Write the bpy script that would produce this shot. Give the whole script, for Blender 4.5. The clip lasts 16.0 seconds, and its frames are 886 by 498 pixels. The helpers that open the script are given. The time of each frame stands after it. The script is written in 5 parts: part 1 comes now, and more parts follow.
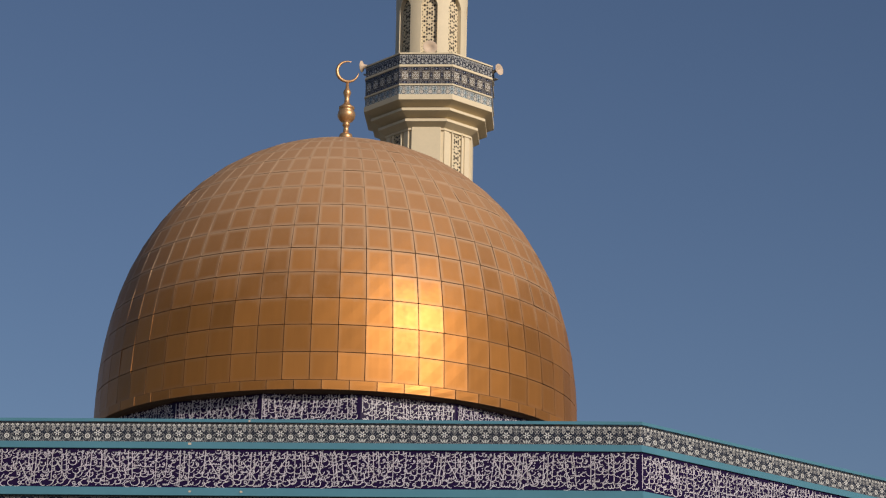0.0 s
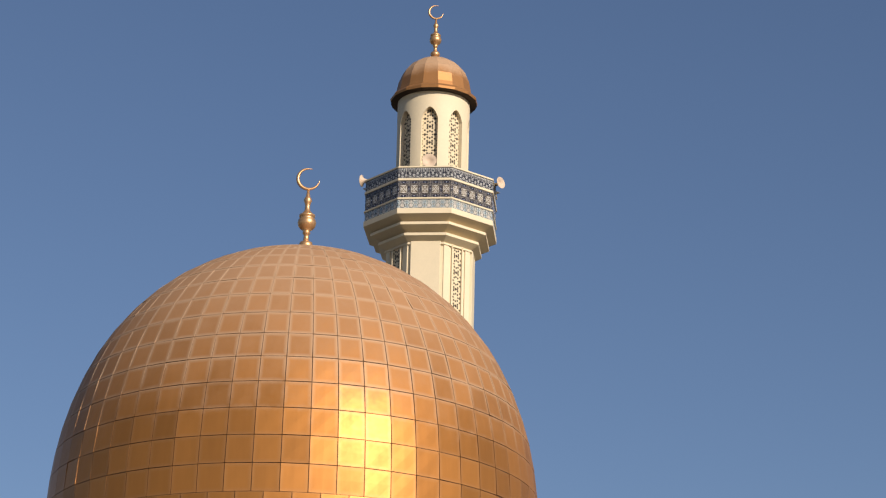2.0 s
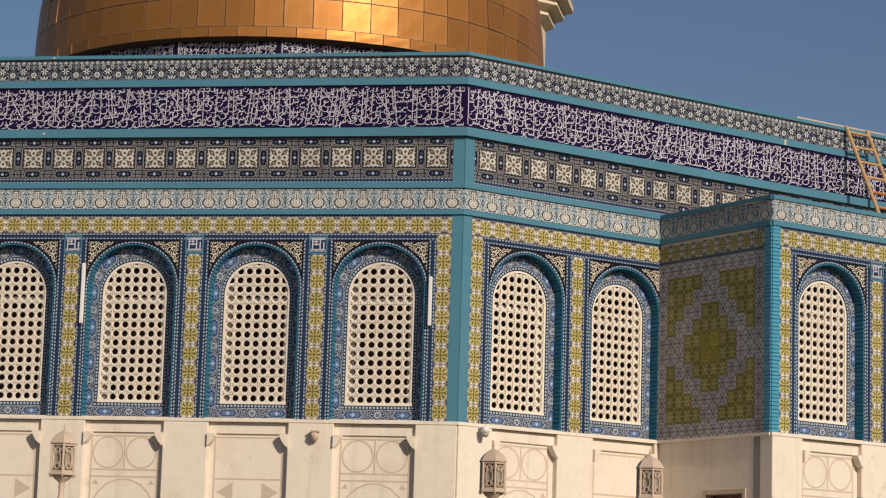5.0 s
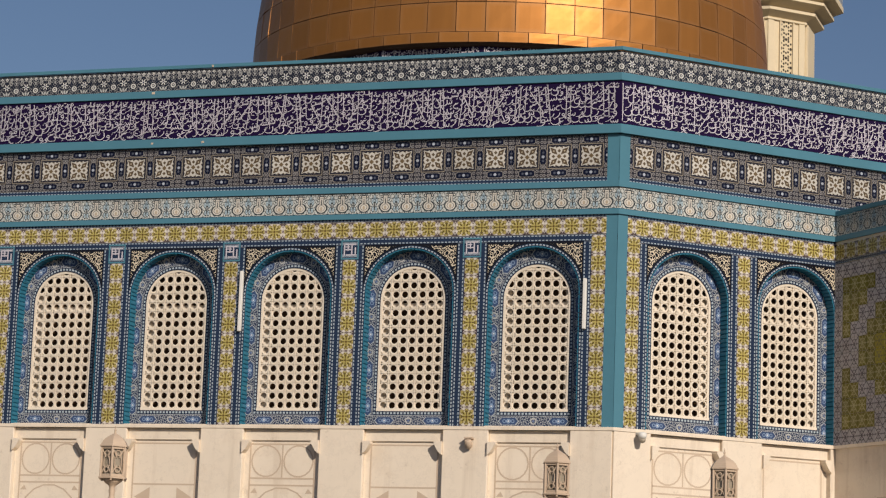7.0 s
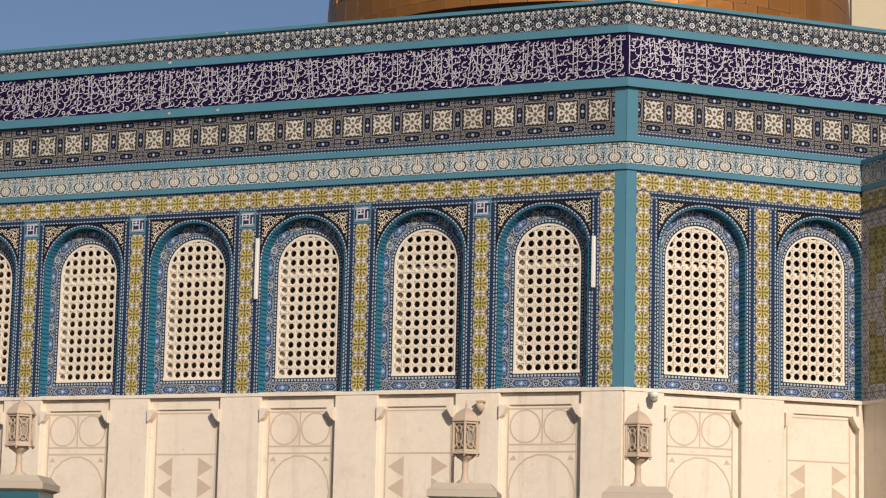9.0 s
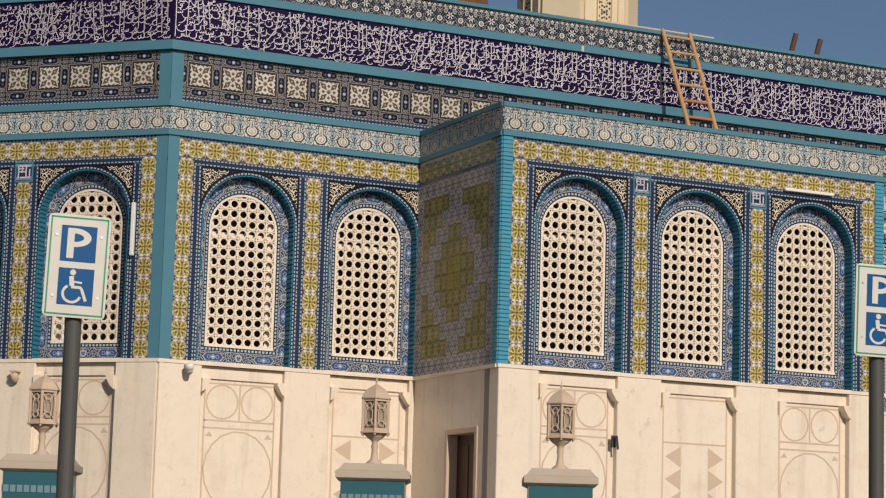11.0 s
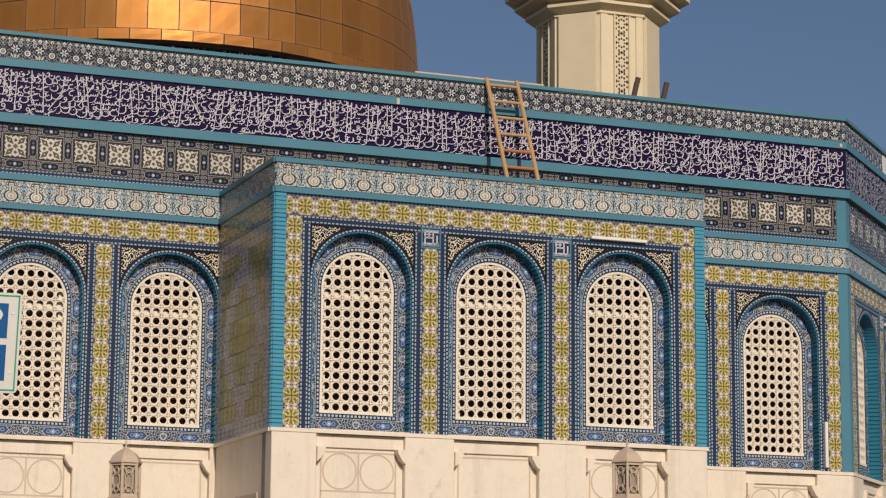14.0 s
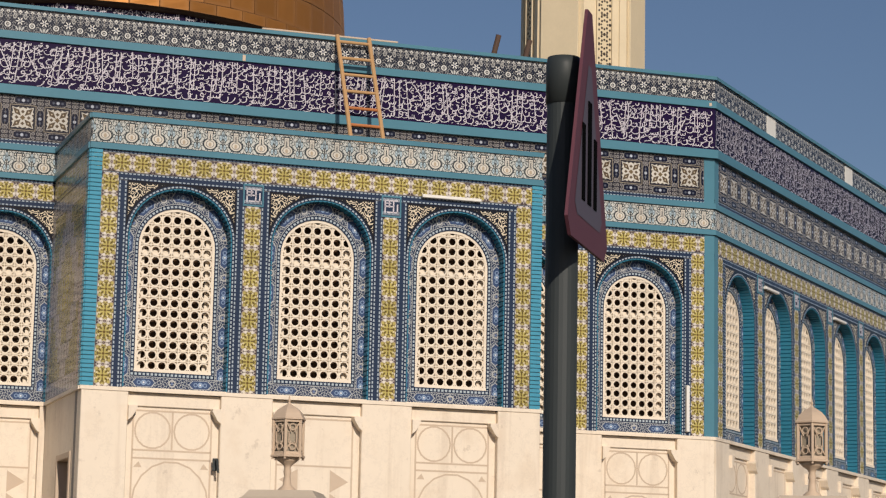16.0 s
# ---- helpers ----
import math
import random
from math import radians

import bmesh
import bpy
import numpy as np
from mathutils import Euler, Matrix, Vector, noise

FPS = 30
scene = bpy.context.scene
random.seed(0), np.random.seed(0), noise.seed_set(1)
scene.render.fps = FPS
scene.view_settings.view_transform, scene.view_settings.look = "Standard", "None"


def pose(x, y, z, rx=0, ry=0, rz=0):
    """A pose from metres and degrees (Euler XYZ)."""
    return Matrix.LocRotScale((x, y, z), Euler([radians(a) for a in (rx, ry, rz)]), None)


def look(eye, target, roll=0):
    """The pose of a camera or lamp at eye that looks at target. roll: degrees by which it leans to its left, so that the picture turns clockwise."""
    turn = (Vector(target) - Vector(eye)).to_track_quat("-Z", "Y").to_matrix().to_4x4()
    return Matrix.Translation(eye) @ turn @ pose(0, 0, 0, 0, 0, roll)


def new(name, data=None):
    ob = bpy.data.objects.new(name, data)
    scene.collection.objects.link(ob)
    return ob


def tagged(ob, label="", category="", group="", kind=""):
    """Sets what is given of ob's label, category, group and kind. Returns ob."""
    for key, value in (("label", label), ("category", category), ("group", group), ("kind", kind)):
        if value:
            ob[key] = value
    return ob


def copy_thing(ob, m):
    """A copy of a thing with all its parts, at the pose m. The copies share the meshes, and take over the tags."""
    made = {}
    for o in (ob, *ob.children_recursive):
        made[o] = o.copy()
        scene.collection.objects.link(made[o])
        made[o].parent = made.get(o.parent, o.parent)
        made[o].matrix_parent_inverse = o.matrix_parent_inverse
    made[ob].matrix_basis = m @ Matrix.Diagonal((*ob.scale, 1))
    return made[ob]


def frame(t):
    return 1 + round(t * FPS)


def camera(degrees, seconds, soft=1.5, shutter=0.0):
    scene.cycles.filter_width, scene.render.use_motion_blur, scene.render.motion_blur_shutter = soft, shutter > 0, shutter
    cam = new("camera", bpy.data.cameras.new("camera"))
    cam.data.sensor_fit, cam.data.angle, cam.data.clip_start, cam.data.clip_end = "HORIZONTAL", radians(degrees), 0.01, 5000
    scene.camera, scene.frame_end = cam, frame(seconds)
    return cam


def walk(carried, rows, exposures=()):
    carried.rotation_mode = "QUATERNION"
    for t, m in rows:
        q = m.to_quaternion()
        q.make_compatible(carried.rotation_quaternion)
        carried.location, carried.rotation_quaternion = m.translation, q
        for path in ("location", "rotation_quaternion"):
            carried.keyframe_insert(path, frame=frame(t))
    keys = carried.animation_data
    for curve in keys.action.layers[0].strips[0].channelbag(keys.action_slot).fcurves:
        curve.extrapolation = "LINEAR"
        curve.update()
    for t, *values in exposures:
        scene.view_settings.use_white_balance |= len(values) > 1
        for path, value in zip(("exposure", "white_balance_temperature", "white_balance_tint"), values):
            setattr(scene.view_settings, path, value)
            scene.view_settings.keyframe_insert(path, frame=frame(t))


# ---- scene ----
cam = camera(20.76, 16.0, soft=1.25)
PATH = [
    (0, (-1.259, -53.082, 1.322), (-2.427, -33.965, 7.081), 1.14),
    (0.5, (-0.313, -52.569, 1.322), (-1.558, -33.717, 7.884), 1.20),
    (1, (0.629, -52.051, 1.322), (-0.754, -33.272, 8.062), 1.34),
    (1.5, (1.562, -51.524, 1.322), (-0.05, -32.753, 8.033), 1.37),
    (2, (2.48, -50.985, 1.322), (0.653, -32.248, 8.074), 1.41),
    (2.5, (3.382, -50.43, 1.322), (1.375, -31.601, 7.761), 1.59),
    (3, (4.272, -49.859, 1.322), (2.068, -30.777, 6.89), 1.59),
    (3.5, (5.158, -49.274, 1.322), (2.661, -29.974, 5.934), 0.88),
    (4, (6.048, -48.676, 1.322), (3.256, -29.252, 5.188), 1.24),
    (4.2, (6.407, -48.433, 1.322), (3.525, -28.981, 4.968), 1.42),
    (6.3, (10.237, -46.002, 1.322), (5.459, -26.825, 4.391), 1.61),
    (6.5, (10.599, -45.808, 1.322), (5.52, -26.728, 4.511), 1.68),
    (7, (11.496, -45.351, 1.322), (5.269, -26.63, 4.601), 2.10),
    (7.5, (12.392, -44.899, 1.322), (4.746, -26.687, 4.464), 2.11),
    (8, (13.291, -44.409, 1.322), (4.881, -26.53, 4.422), 1.71),
    (8.5, (14.201, -43.841, 1.322), (5.859, -25.927, 4.403), 1.32),
    (9, (15.129, -43.191, 1.322), (7.194, -25.081, 4.332), 1.34),
    (9.5, (16.084, -42.484, 1.322), (8.706, -24.132, 4.287), 1.47),
    (10, (17.072, -41.746, 1.322), (10.443, -23.101, 4.224), 1.52),
    (10.2, (17.479, -41.448, 1.322), (11.117, -22.707, 4.206), 1.55),
    (12.3, (22.041, -38.412, 1.322), (15.588, -19.744, 4.463), 1.85),
    (12.5, (22.484, -38.138, 1.322), (15.96, -19.507, 4.536), 1.73),
    (13, (23.587, -37.466, 1.322), (16.649, -19.024, 4.752), 1.20),
    (13.5, (24.681, -36.808, 1.322), (17.222, -18.591, 4.864), 0.57),
    (14, (25.765, -36.157, 1.322), (17.872, -18.124, 4.859), 0.44),
    (14.5, (26.838, -35.508, 1.322), (18.596, -17.633, 4.864), 0.65),
    (15, (27.9, -34.86, 1.322), (19.268, -17.176, 4.895), 0.73),
    (15.5, (28.955, -34.211, 1.322), (20.325, -16.51, 4.815), 1.06),
    (16, (30.007, -33.561, 1.322), (21.368, -15.821, 4.584), 1.12),
]
EXPOSURE = [(0, 0.05), (0.5, 0.35), (1, 0.50), (1.5, 0.58), (2, 0.54), (2.5, 0.57), (3, 0.58), (3.5, 0.45), (4, 0.12), (4.4, 0.05), (6.3, 0.0),
            (7.5, 0.0), (8.5, 0.2), (9.5, 0.10), (10, 0.02), (12.3, -0.18), (14.5, -0.14), (15, -0.11), (15.5, 0.11), (16, -0.02)]
walk(cam, [(t, look(e, a, r)) for t, e, a, r in PATH], EXPOSURE)


# ---- world and light ----
SUN_AZ, SUN_EL = -48.0, 26.0
world = bpy.data.worlds.new("sky")
scene.world = world
world.use_nodes = True
wn = world.node_tree
sky = wn.nodes.new("ShaderNodeTexSky")
sky.sky_type, sky.sun_disc = "NISHITA", False
sky.sun_elevation, sky.sun_rotation = radians(SUN_EL), radians(90 - SUN_AZ)
sky.air_density, sky.dust_density, sky.ozone_density = 1.0, 0.8, 5.0
warm = wn.nodes.new("ShaderNodeMix")
warm.data_type, warm.blend_type = "RGBA", "MULTIPLY"
warm.inputs["Factor"].default_value, warm.inputs["B"].default_value = 1.0, (1.19, 1.02, 0.975, 1)   # desert haze
wn.links.new(sky.outputs[0], warm.inputs["A"])
wn.links.new(warm.outputs["Result"], wn.nodes["Background"].inputs[0])
wn.nodes["Background"].inputs[1].default_value = 0.058
sun = new("sun", bpy.data.lights.new("sun", "SUN"))
sun.data.energy, sun.data.angle, sun.data.color = 3.5, radians(0.6), (1.0, 0.895, 0.785)
sx, sy, sz = (math.cos(radians(SUN_AZ)) * math.cos(radians(SUN_EL)), math.sin(radians(SUN_AZ)) * math.cos(radians(SUN_EL)),
              math.sin(radians(SUN_EL)))
sun.matrix_world = look((sx * 200, sy * 200, sz * 200), (0, 0, 0))


# ---- node arithmetic ----
class S:
    """A value in a node tree, with arithmetic."""

    def __init__(self, nt, sock):
        self.nt, self.sock = nt, sock

    def op(self, kind, *more):
        n = self.nt.nodes.new("ShaderNodeMath")
        n.operation = kind
        for i, v in enumerate((self, *more)):
            if isinstance(v, S):
                self.nt.links.new(v.sock, n.inputs[i])
            else:
                n.inputs[i].default_value = v
        return S(self.nt, n.outputs[0])

    def __add__(self, o): return self.op("ADD", o)
    def __radd__(self, o): return self.op("ADD", o)
    def __sub__(self, o): return self.op("SUBTRACT", o)
    def __rsub__(self, o): return (self * -1) + o
    def __mul__(self, o): return self.op("MULTIPLY", o)
    def __rmul__(self, o): return self.op("MULTIPLY", o)
    def __truediv__(self, o): return self.op("DIVIDE", o)
    def abs(self): return self.op("ABSOLUTE")
    def sin(self): return self.op("SINE")
    def cos(self): return self.op("COSINE")
    def max(self, o): return self.op("MAXIMUM", o)
    def min(self, o): return self.op("MINIMUM", o)
    def pow(self, o): return self.op("POWER", o)
    def cell(self, period):
        """From -1 to 1 over each period."""
        return ((self / period).op("FRACT") - 0.5) * 2

    def below(self, limit, soft=0.04):
        """1 where the value is under the limit, 0 above, with a soft edge."""
        n = ((limit - self) if isinstance(limit, S) else (self * -1 + limit)) / soft + 0.5
        n = n.op("ADD", 0.0)
        n.sock.node.use_clamp = True
        return n


def hyp(a, b):
    return (a * a + b * b).op("SQRT")


def angle(a, b):
    return b.op("ARCTAN2", a)


class Paint:
    """A material under construction: a principled shader with a colour that is laid on in coats."""

    def __init__(self, name, base, rough=0.5, metal=0.0, spec=0.27):
        self.m = bpy.data.materials.new(name)
        self.m.use_nodes = True
        self.nt = self.m.node_tree
        self.sh = self.nt.nodes["Principled BSDF"]
        self.sh.inputs["Roughness"].default_value, self.sh.inputs["Metallic"].default_value = rough, metal
        self.sh.inputs["Specular IOR Level"].default_value = spec
        rgb = self.nt.nodes.new("ShaderNodeRGB")
        rgb.outputs[0].default_value = (*base, 1)
        self.col = rgb.outputs[0]

    def uv(self):
        n = self.nt.nodes.new("ShaderNodeUVMap")
        x = self.nt.nodes.new("ShaderNodeSeparateXYZ")
        self.nt.links.new(n.outputs[0], x.inputs[0])
        return S(self.nt, x.outputs[0]), S(self.nt, x.outputs[1])

    def tile(self):
        u, v = self.uv()
        return u * 2 - 1, v * 2 - 1

    def where(self):
        n = self.nt.nodes.new("ShaderNodeNewGeometry")
        return n.outputs["Position"]

    def noise(self, scale, detail=4, rough=0.6, vector=None, out=0, squash=None):
        n = self.nt.nodes.new("ShaderNodeTexNoise")
        n.inputs["Scale"].default_value, n.inputs["Detail"].default_value, n.inputs["Roughness"].default_value = scale, detail, rough
        vec = vector or self.where()
        if squash:
            k = self.nt.nodes.new("ShaderNodeVectorMath")
            k.operation = "MULTIPLY"
            k.inputs[1].default_value = squash
            self.nt.links.new(vec, k.inputs[0])
            vec = k.outputs[0]
        self.nt.links.new(vec, n.inputs["Vector"])
        return S(self.nt, n.outputs[out])

    def random(self):
        return S(self.nt, self.nt.nodes.new("ShaderNodeObjectInfo").outputs["Random"])

    def coat(self, mask, colour):
        n = self.nt.nodes.new("ShaderNodeMix")
        n.data_type = "RGBA"
        if isinstance(mask, S):
            self.nt.links.new(mask.sock, n.inputs["Factor"])
        else:
            n.inputs["Factor"].default_value = mask
        self.nt.links.new(self.col, n.inputs["A"])
        n.inputs["B"].default_value = (*colour, 1)
        self.col = n.outputs["Result"]
        return self

    def vary(self, value, low, high):
        """Multiplies the colour by low to high as the value goes from 0 to 1."""
        r = self.nt.nodes.new("ShaderNodeMapRange")
        r.inputs["To Min"].default_value, r.inputs["To Max"].default_value = low, high
        self.nt.links.new(value.sock, r.inputs["Value"])
        n = self.nt.nodes.new("ShaderNodeMix")
        n.data_type, n.blend_type = "RGBA", "MULTIPLY"
        n.inputs["Factor"].default_value = 1.0
        self.nt.links.new(self.col, n.inputs["A"])
        self.nt.links.new(r.outputs[0], n.inputs["B"])
        self.col = n.outputs["Result"]
        return self

    def bump(self, value, strength=0.3, distance=0.01):
        n = self.nt.nodes.new("ShaderNodeBump")
        n.inputs["Strength"].default_value, n.inputs["Distance"].default_value = strength, distance
        self.nt.links.new(value.sock, n.inputs["Height"])
        self.nt.links.new(n.outputs[0], self.sh.inputs["Normal"])
        return self

    def done(self):
        self.nt.links.new(self.col, self.sh.inputs["Base Color"])
        return self.m


def weathered(p, low=0.86, high=1.1, fine=9.0, coarse=0.7):
    """Grain and large soft stains over a finished pattern."""
    p.vary(p.noise(fine, 5, 0.7), 0.93, 1.07)
    return p.vary(p.noise(coarse, 3, 0.6), low, high)


# ---- materials ----
SILL, HEAD = 5.71, 9.37          # foot and head of the windows
INK = (0.012, 0.013, 0.024)
TEAL = (0.080, 0.213, 0.275)


def plain(name, base, rough=0.5, metal=0.0, low=0.86, high=1.1, fine=9.0, coarse=0.7, bump=0.0):
    p = Paint(name, base, rough, metal)
    weathered(p, low, high, fine, coarse)
    if bump:
        p.bump(p.noise(fine * 3, 5, 0.7), bump, 0.01)
    return p.done()


def yellow_rosette():
    p = Paint("yellow_rosette_glaze", (0.57, 0.51, 0.45), 0.2, spec=0.3)
    x, y = p.tile()
    a, b = x.abs(), y.abs()
    dark, leaf = (0.070, 0.048, 0.050), (0.120, 0.085, 0.024)
    # small dark leaves in the pale corners
    for cx, cy, q in ((0.86, 0.66, 0.075), (0.66, 0.86, 0.075), (0.97, 0.80, 0.06), (0.80, 0.97, 0.06), (0.97, 0.50, 0.055), (0.50, 0.97, 0.055)):
        p.coat(hyp(a - cx, b - cy).below(q, 0.05), dark)
    p.coat((((a + b) - 1.62).abs() / 0.16 + (a - b).abs() / 0.30).below(1.0, 0.25), dark)
    p.coat(hyp(a - 1.0, b - 1.0).below(0.13, 0.05), (0.15, 0.085, 0.075))
    # the yellow field: eight soft lobes with a bead in every notch
    r, th = hyp(x, y), angle(x, y)
    lobes = (th * 8).cos() * 0.125
    p.coat(r.below(lobes + 0.92, 0.05), (0.30, 0.24, 0.16))
    p.coat(r.below(lobes + 0.85, 0.07), (0.44, 0.365, 0.110))
    p.coat((r - 0.72).abs().below(0.06, 0.05) * (th * 16).cos().below(0.0, 0.5), (0.19, 0.14, 0.05))
    for cx, cy in ((0.82, 0.34), (0.34, 0.82)):
        p.coat(hyp(a - cx, b - cy).below(0.13, 0.05), (0.66, 0.61, 0.53))
    for cx, cy in ((0.55, 0.23), (0.23, 0.55)):
        p.coat(hyp(a - cx, b - cy).below(0.085, 0.05), (0.62, 0.55, 0.36))
    # eight leaves round the heart, forked along the axes
    p.coat(hyp((a - 0.42) / 0.27, b / 0.070).below(1.0, 0.2), leaf)
    p.coat(hyp(a / 0.070, (b - 0.42) / 0.27).below(1.0, 0.2), leaf)
    p.coat(hyp((a + b - 0.72) / 0.26, (a - b) / 0.12).below(1.0, 0.2), leaf)
    p.coat(hyp((a - 0.56) / 0.05, (b - 0.10) / 0.09).below(1.0, 0.2), leaf)
    p.coat(hyp((a - 0.10) / 0.09, (b - 0.56) / 0.05).below(1.0, 0.2), leaf)
    p.coat(hyp(x, y).below(0.13, 0.04), (0.13, 0.080, 0.020))
    # knots between two tiles, with pale petals
    for cx, cy in ((1.0, 0.0), (0.0, 1.0)):
        d = hyp(a - cx, b - cy)
        p.coat(d.below(0.19, 0.05), (0.60, 0.55, 0.46))
        p.coat(d.below(0.14, 0.05), (0.13, 0.075, 0.070))
        p.coat(d.below(0.06, 0.04), (0.45, 0.39, 0.34))
    p.vary(p.random(), 0.90, 1.1)
    return weathered(p).done()


def square_panel():
    p = Paint("square_medallion_glaze", (0.026, 0.024, 0.030), 0.2)
    x, y = p.tile()
    x, y = x * 0.772, y
    a, b = x.abs(), y.abs()
    # pale net of small rings and crosses in the ground
    u, v = x.cell(0.20), y.cell(0.20)
    q = hyp(u, v)
    p.coat((q - 0.62).abs().below(0.12, 0.10), (0.29, 0.275, 0.265))
    p.coat((u.abs() - v.abs()).abs().below(0.10, 0.10) * q.below(0.5, 0.1), (0.22, 0.20, 0.19))
    p.coat(((a.max(b)) - 0.56).abs().below(0.045, 0.02), (0.020, 0.018, 0.024))
    p.coat(((a.max(b)) - 0.575).abs().below(0.014, 0.01), (0.34, 0.29, 0.22))
    # the square: cream with a scalloped edge
    p.coat(a.max(b).below(0.515, 0.02), (0.022, 0.02, 0.026))
    wave = (angle(x, y) * 16).cos() * 0.020
    p.coat(a.max(b).below(wave + 0.458, 0.02), (0.55, 0.52, 0.455))
    brown = (0.105, 0.075, 0.045)
    d = hyp(a - 0.26, b - 0.26)
    along_, off = (a + b - 0.52).abs(), (a - b).abs()
    p.coat((along_ / 0.37 + off / 0.17).below(1.0, 0.12), brown)
    p.coat((along_ / 0.075 + off / 0.22).below(1.0, 0.15), brown)
    p.coat(d.below(0.035, 0.02), (0.50, 0.42, 0.30))
    p.coat((a + b).below(0.125, 0.03), (0.15, 0.105, 0.055))
    for cx, cy in ((0.27, 0.0), (0.0, 0.27)):
        p.coat(((a - cx).abs() + (b - cy).abs()).below(0.09, 0.03), brown)
    for cx, cy in ((0.44, 0.14), (0.14, 0.44)):
        p.coat(hyp(a - cx, b - cy).below(0.035, 0.02), brown)
    # dark blue capsules with three beads between the squares
    for cx, cy, w, h in ((0.772, 0.0, 0.145, 0.37), (0.0, 0.79, 0.37, 0.145)):
        e = ((a - cx).abs() / w).max((b - cy).abs() / h).max(((a - cx).abs() / w + (b - cy).abs() / h) * 0.60)
        p.coat(e.below(1.12, 0.06), (0.28, 0.26, 0.24))
        p.coat(e.below(1.02, 0.08), (0.008, 0.009, 0.022))
        p.coat(hyp(a - cx, b - cy).below(0.070, 0.03), (0.42, 0.45, 0.52))
        p.coat(hyp((a - cx).abs() - (0.20 if h < w else 0.0), (b - cy).abs() - (0.0 if h < w else 0.20)).below(0.055, 0.03), (0.085, 0.095, 0.13))
    p.vary(p.random(), 0.90, 1.1)
    return weathered(p).done()


def floral_vase():
    p = Paint("floral_vase_glaze", (0.52, 0.53, 0.49), 0.2, spec=0.27)
    x, y = p.tile()
    a = x.abs()
    dark, blue, cream = (0.028, 0.036, 0.042), (0.41, 0.51, 0.55), (0.62, 0.58, 0.50)
    # fine stems that fill the ground
    vine = (a * 13 + (y * 6.0).sin() * 1.5).sin() * (y * 9.0 + (a * 8).sin() * 1.4).sin()
    p.coat((vine - 0.20).abs().below(0.21, 0.10), (0.030, 0.040, 0.044))
    # the pear: a scrolled dark outline round a cream body with a tan heart
    neck = (a / 0.20).max((y - 0.30).abs() / 0.48)
    pear = hyp(a / 0.50, (y + 0.36) / 0.46).min(neck)
    p.coat(pear.below(1.14, 0.10), dark)
    p.coat(pear.below(0.90, 0.10), cream)
    p.coat((pear - 0.60).abs().below(0.050, 0.08), (0.10, 0.10, 0.09))
    p.coat(hyp(a / 0.11, (y + 0.40) / 0.18).below(1.0, 0.3), (0.44, 0.36, 0.26))
    p.coat(hyp(a / 0.045, (y - 0.22) / 0.30).below(1.0, 0.3), dark)
    p.coat(hyp((a - 0.33) / 0.13, (y - 0.66) / 0.16).below(1.0, 0.2), dark)
    p.coat(hyp((a - 0.33) / 0.06, (y - 0.66) / 0.08).below(1.0, 0.3), cream)
    # the pale blue flower between two pears: three petals over a stem
    c = (a - 1.0).abs()
    for dx, dz, rx, rz in ((0.0, 0.48, 0.10, 0.34), (0.19, 0.22, 0.09, 0.24), (0.14, -0.55, 0.09, 0.22)):
        e = hyp((c - dx) / rx, (y - dz) / rz)
        p.coat(e.below(1.34, 0.12), dark)
        p.coat(e.below(0.98, 0.14), blue)
        p.coat(e.below(0.36, 0.14), (0.16, 0.21, 0.24))
    p.coat(hyp(c / 0.05, (y + 0.20) / 0.34).below(1.0, 0.3), dark)
    p.coat(hyp(c / 0.08, (y - 0.46) / 0.14).below(1.0, 0.3), (0.14, 0.19, 0.22))
    p.coat(y.abs().op("MULTIPLY", -1).below(-0.955, 0.02), (0.04, 0.05, 0.06))
    p.vary(p.random(), 0.92, 1.08)
    return weathered(p).done()


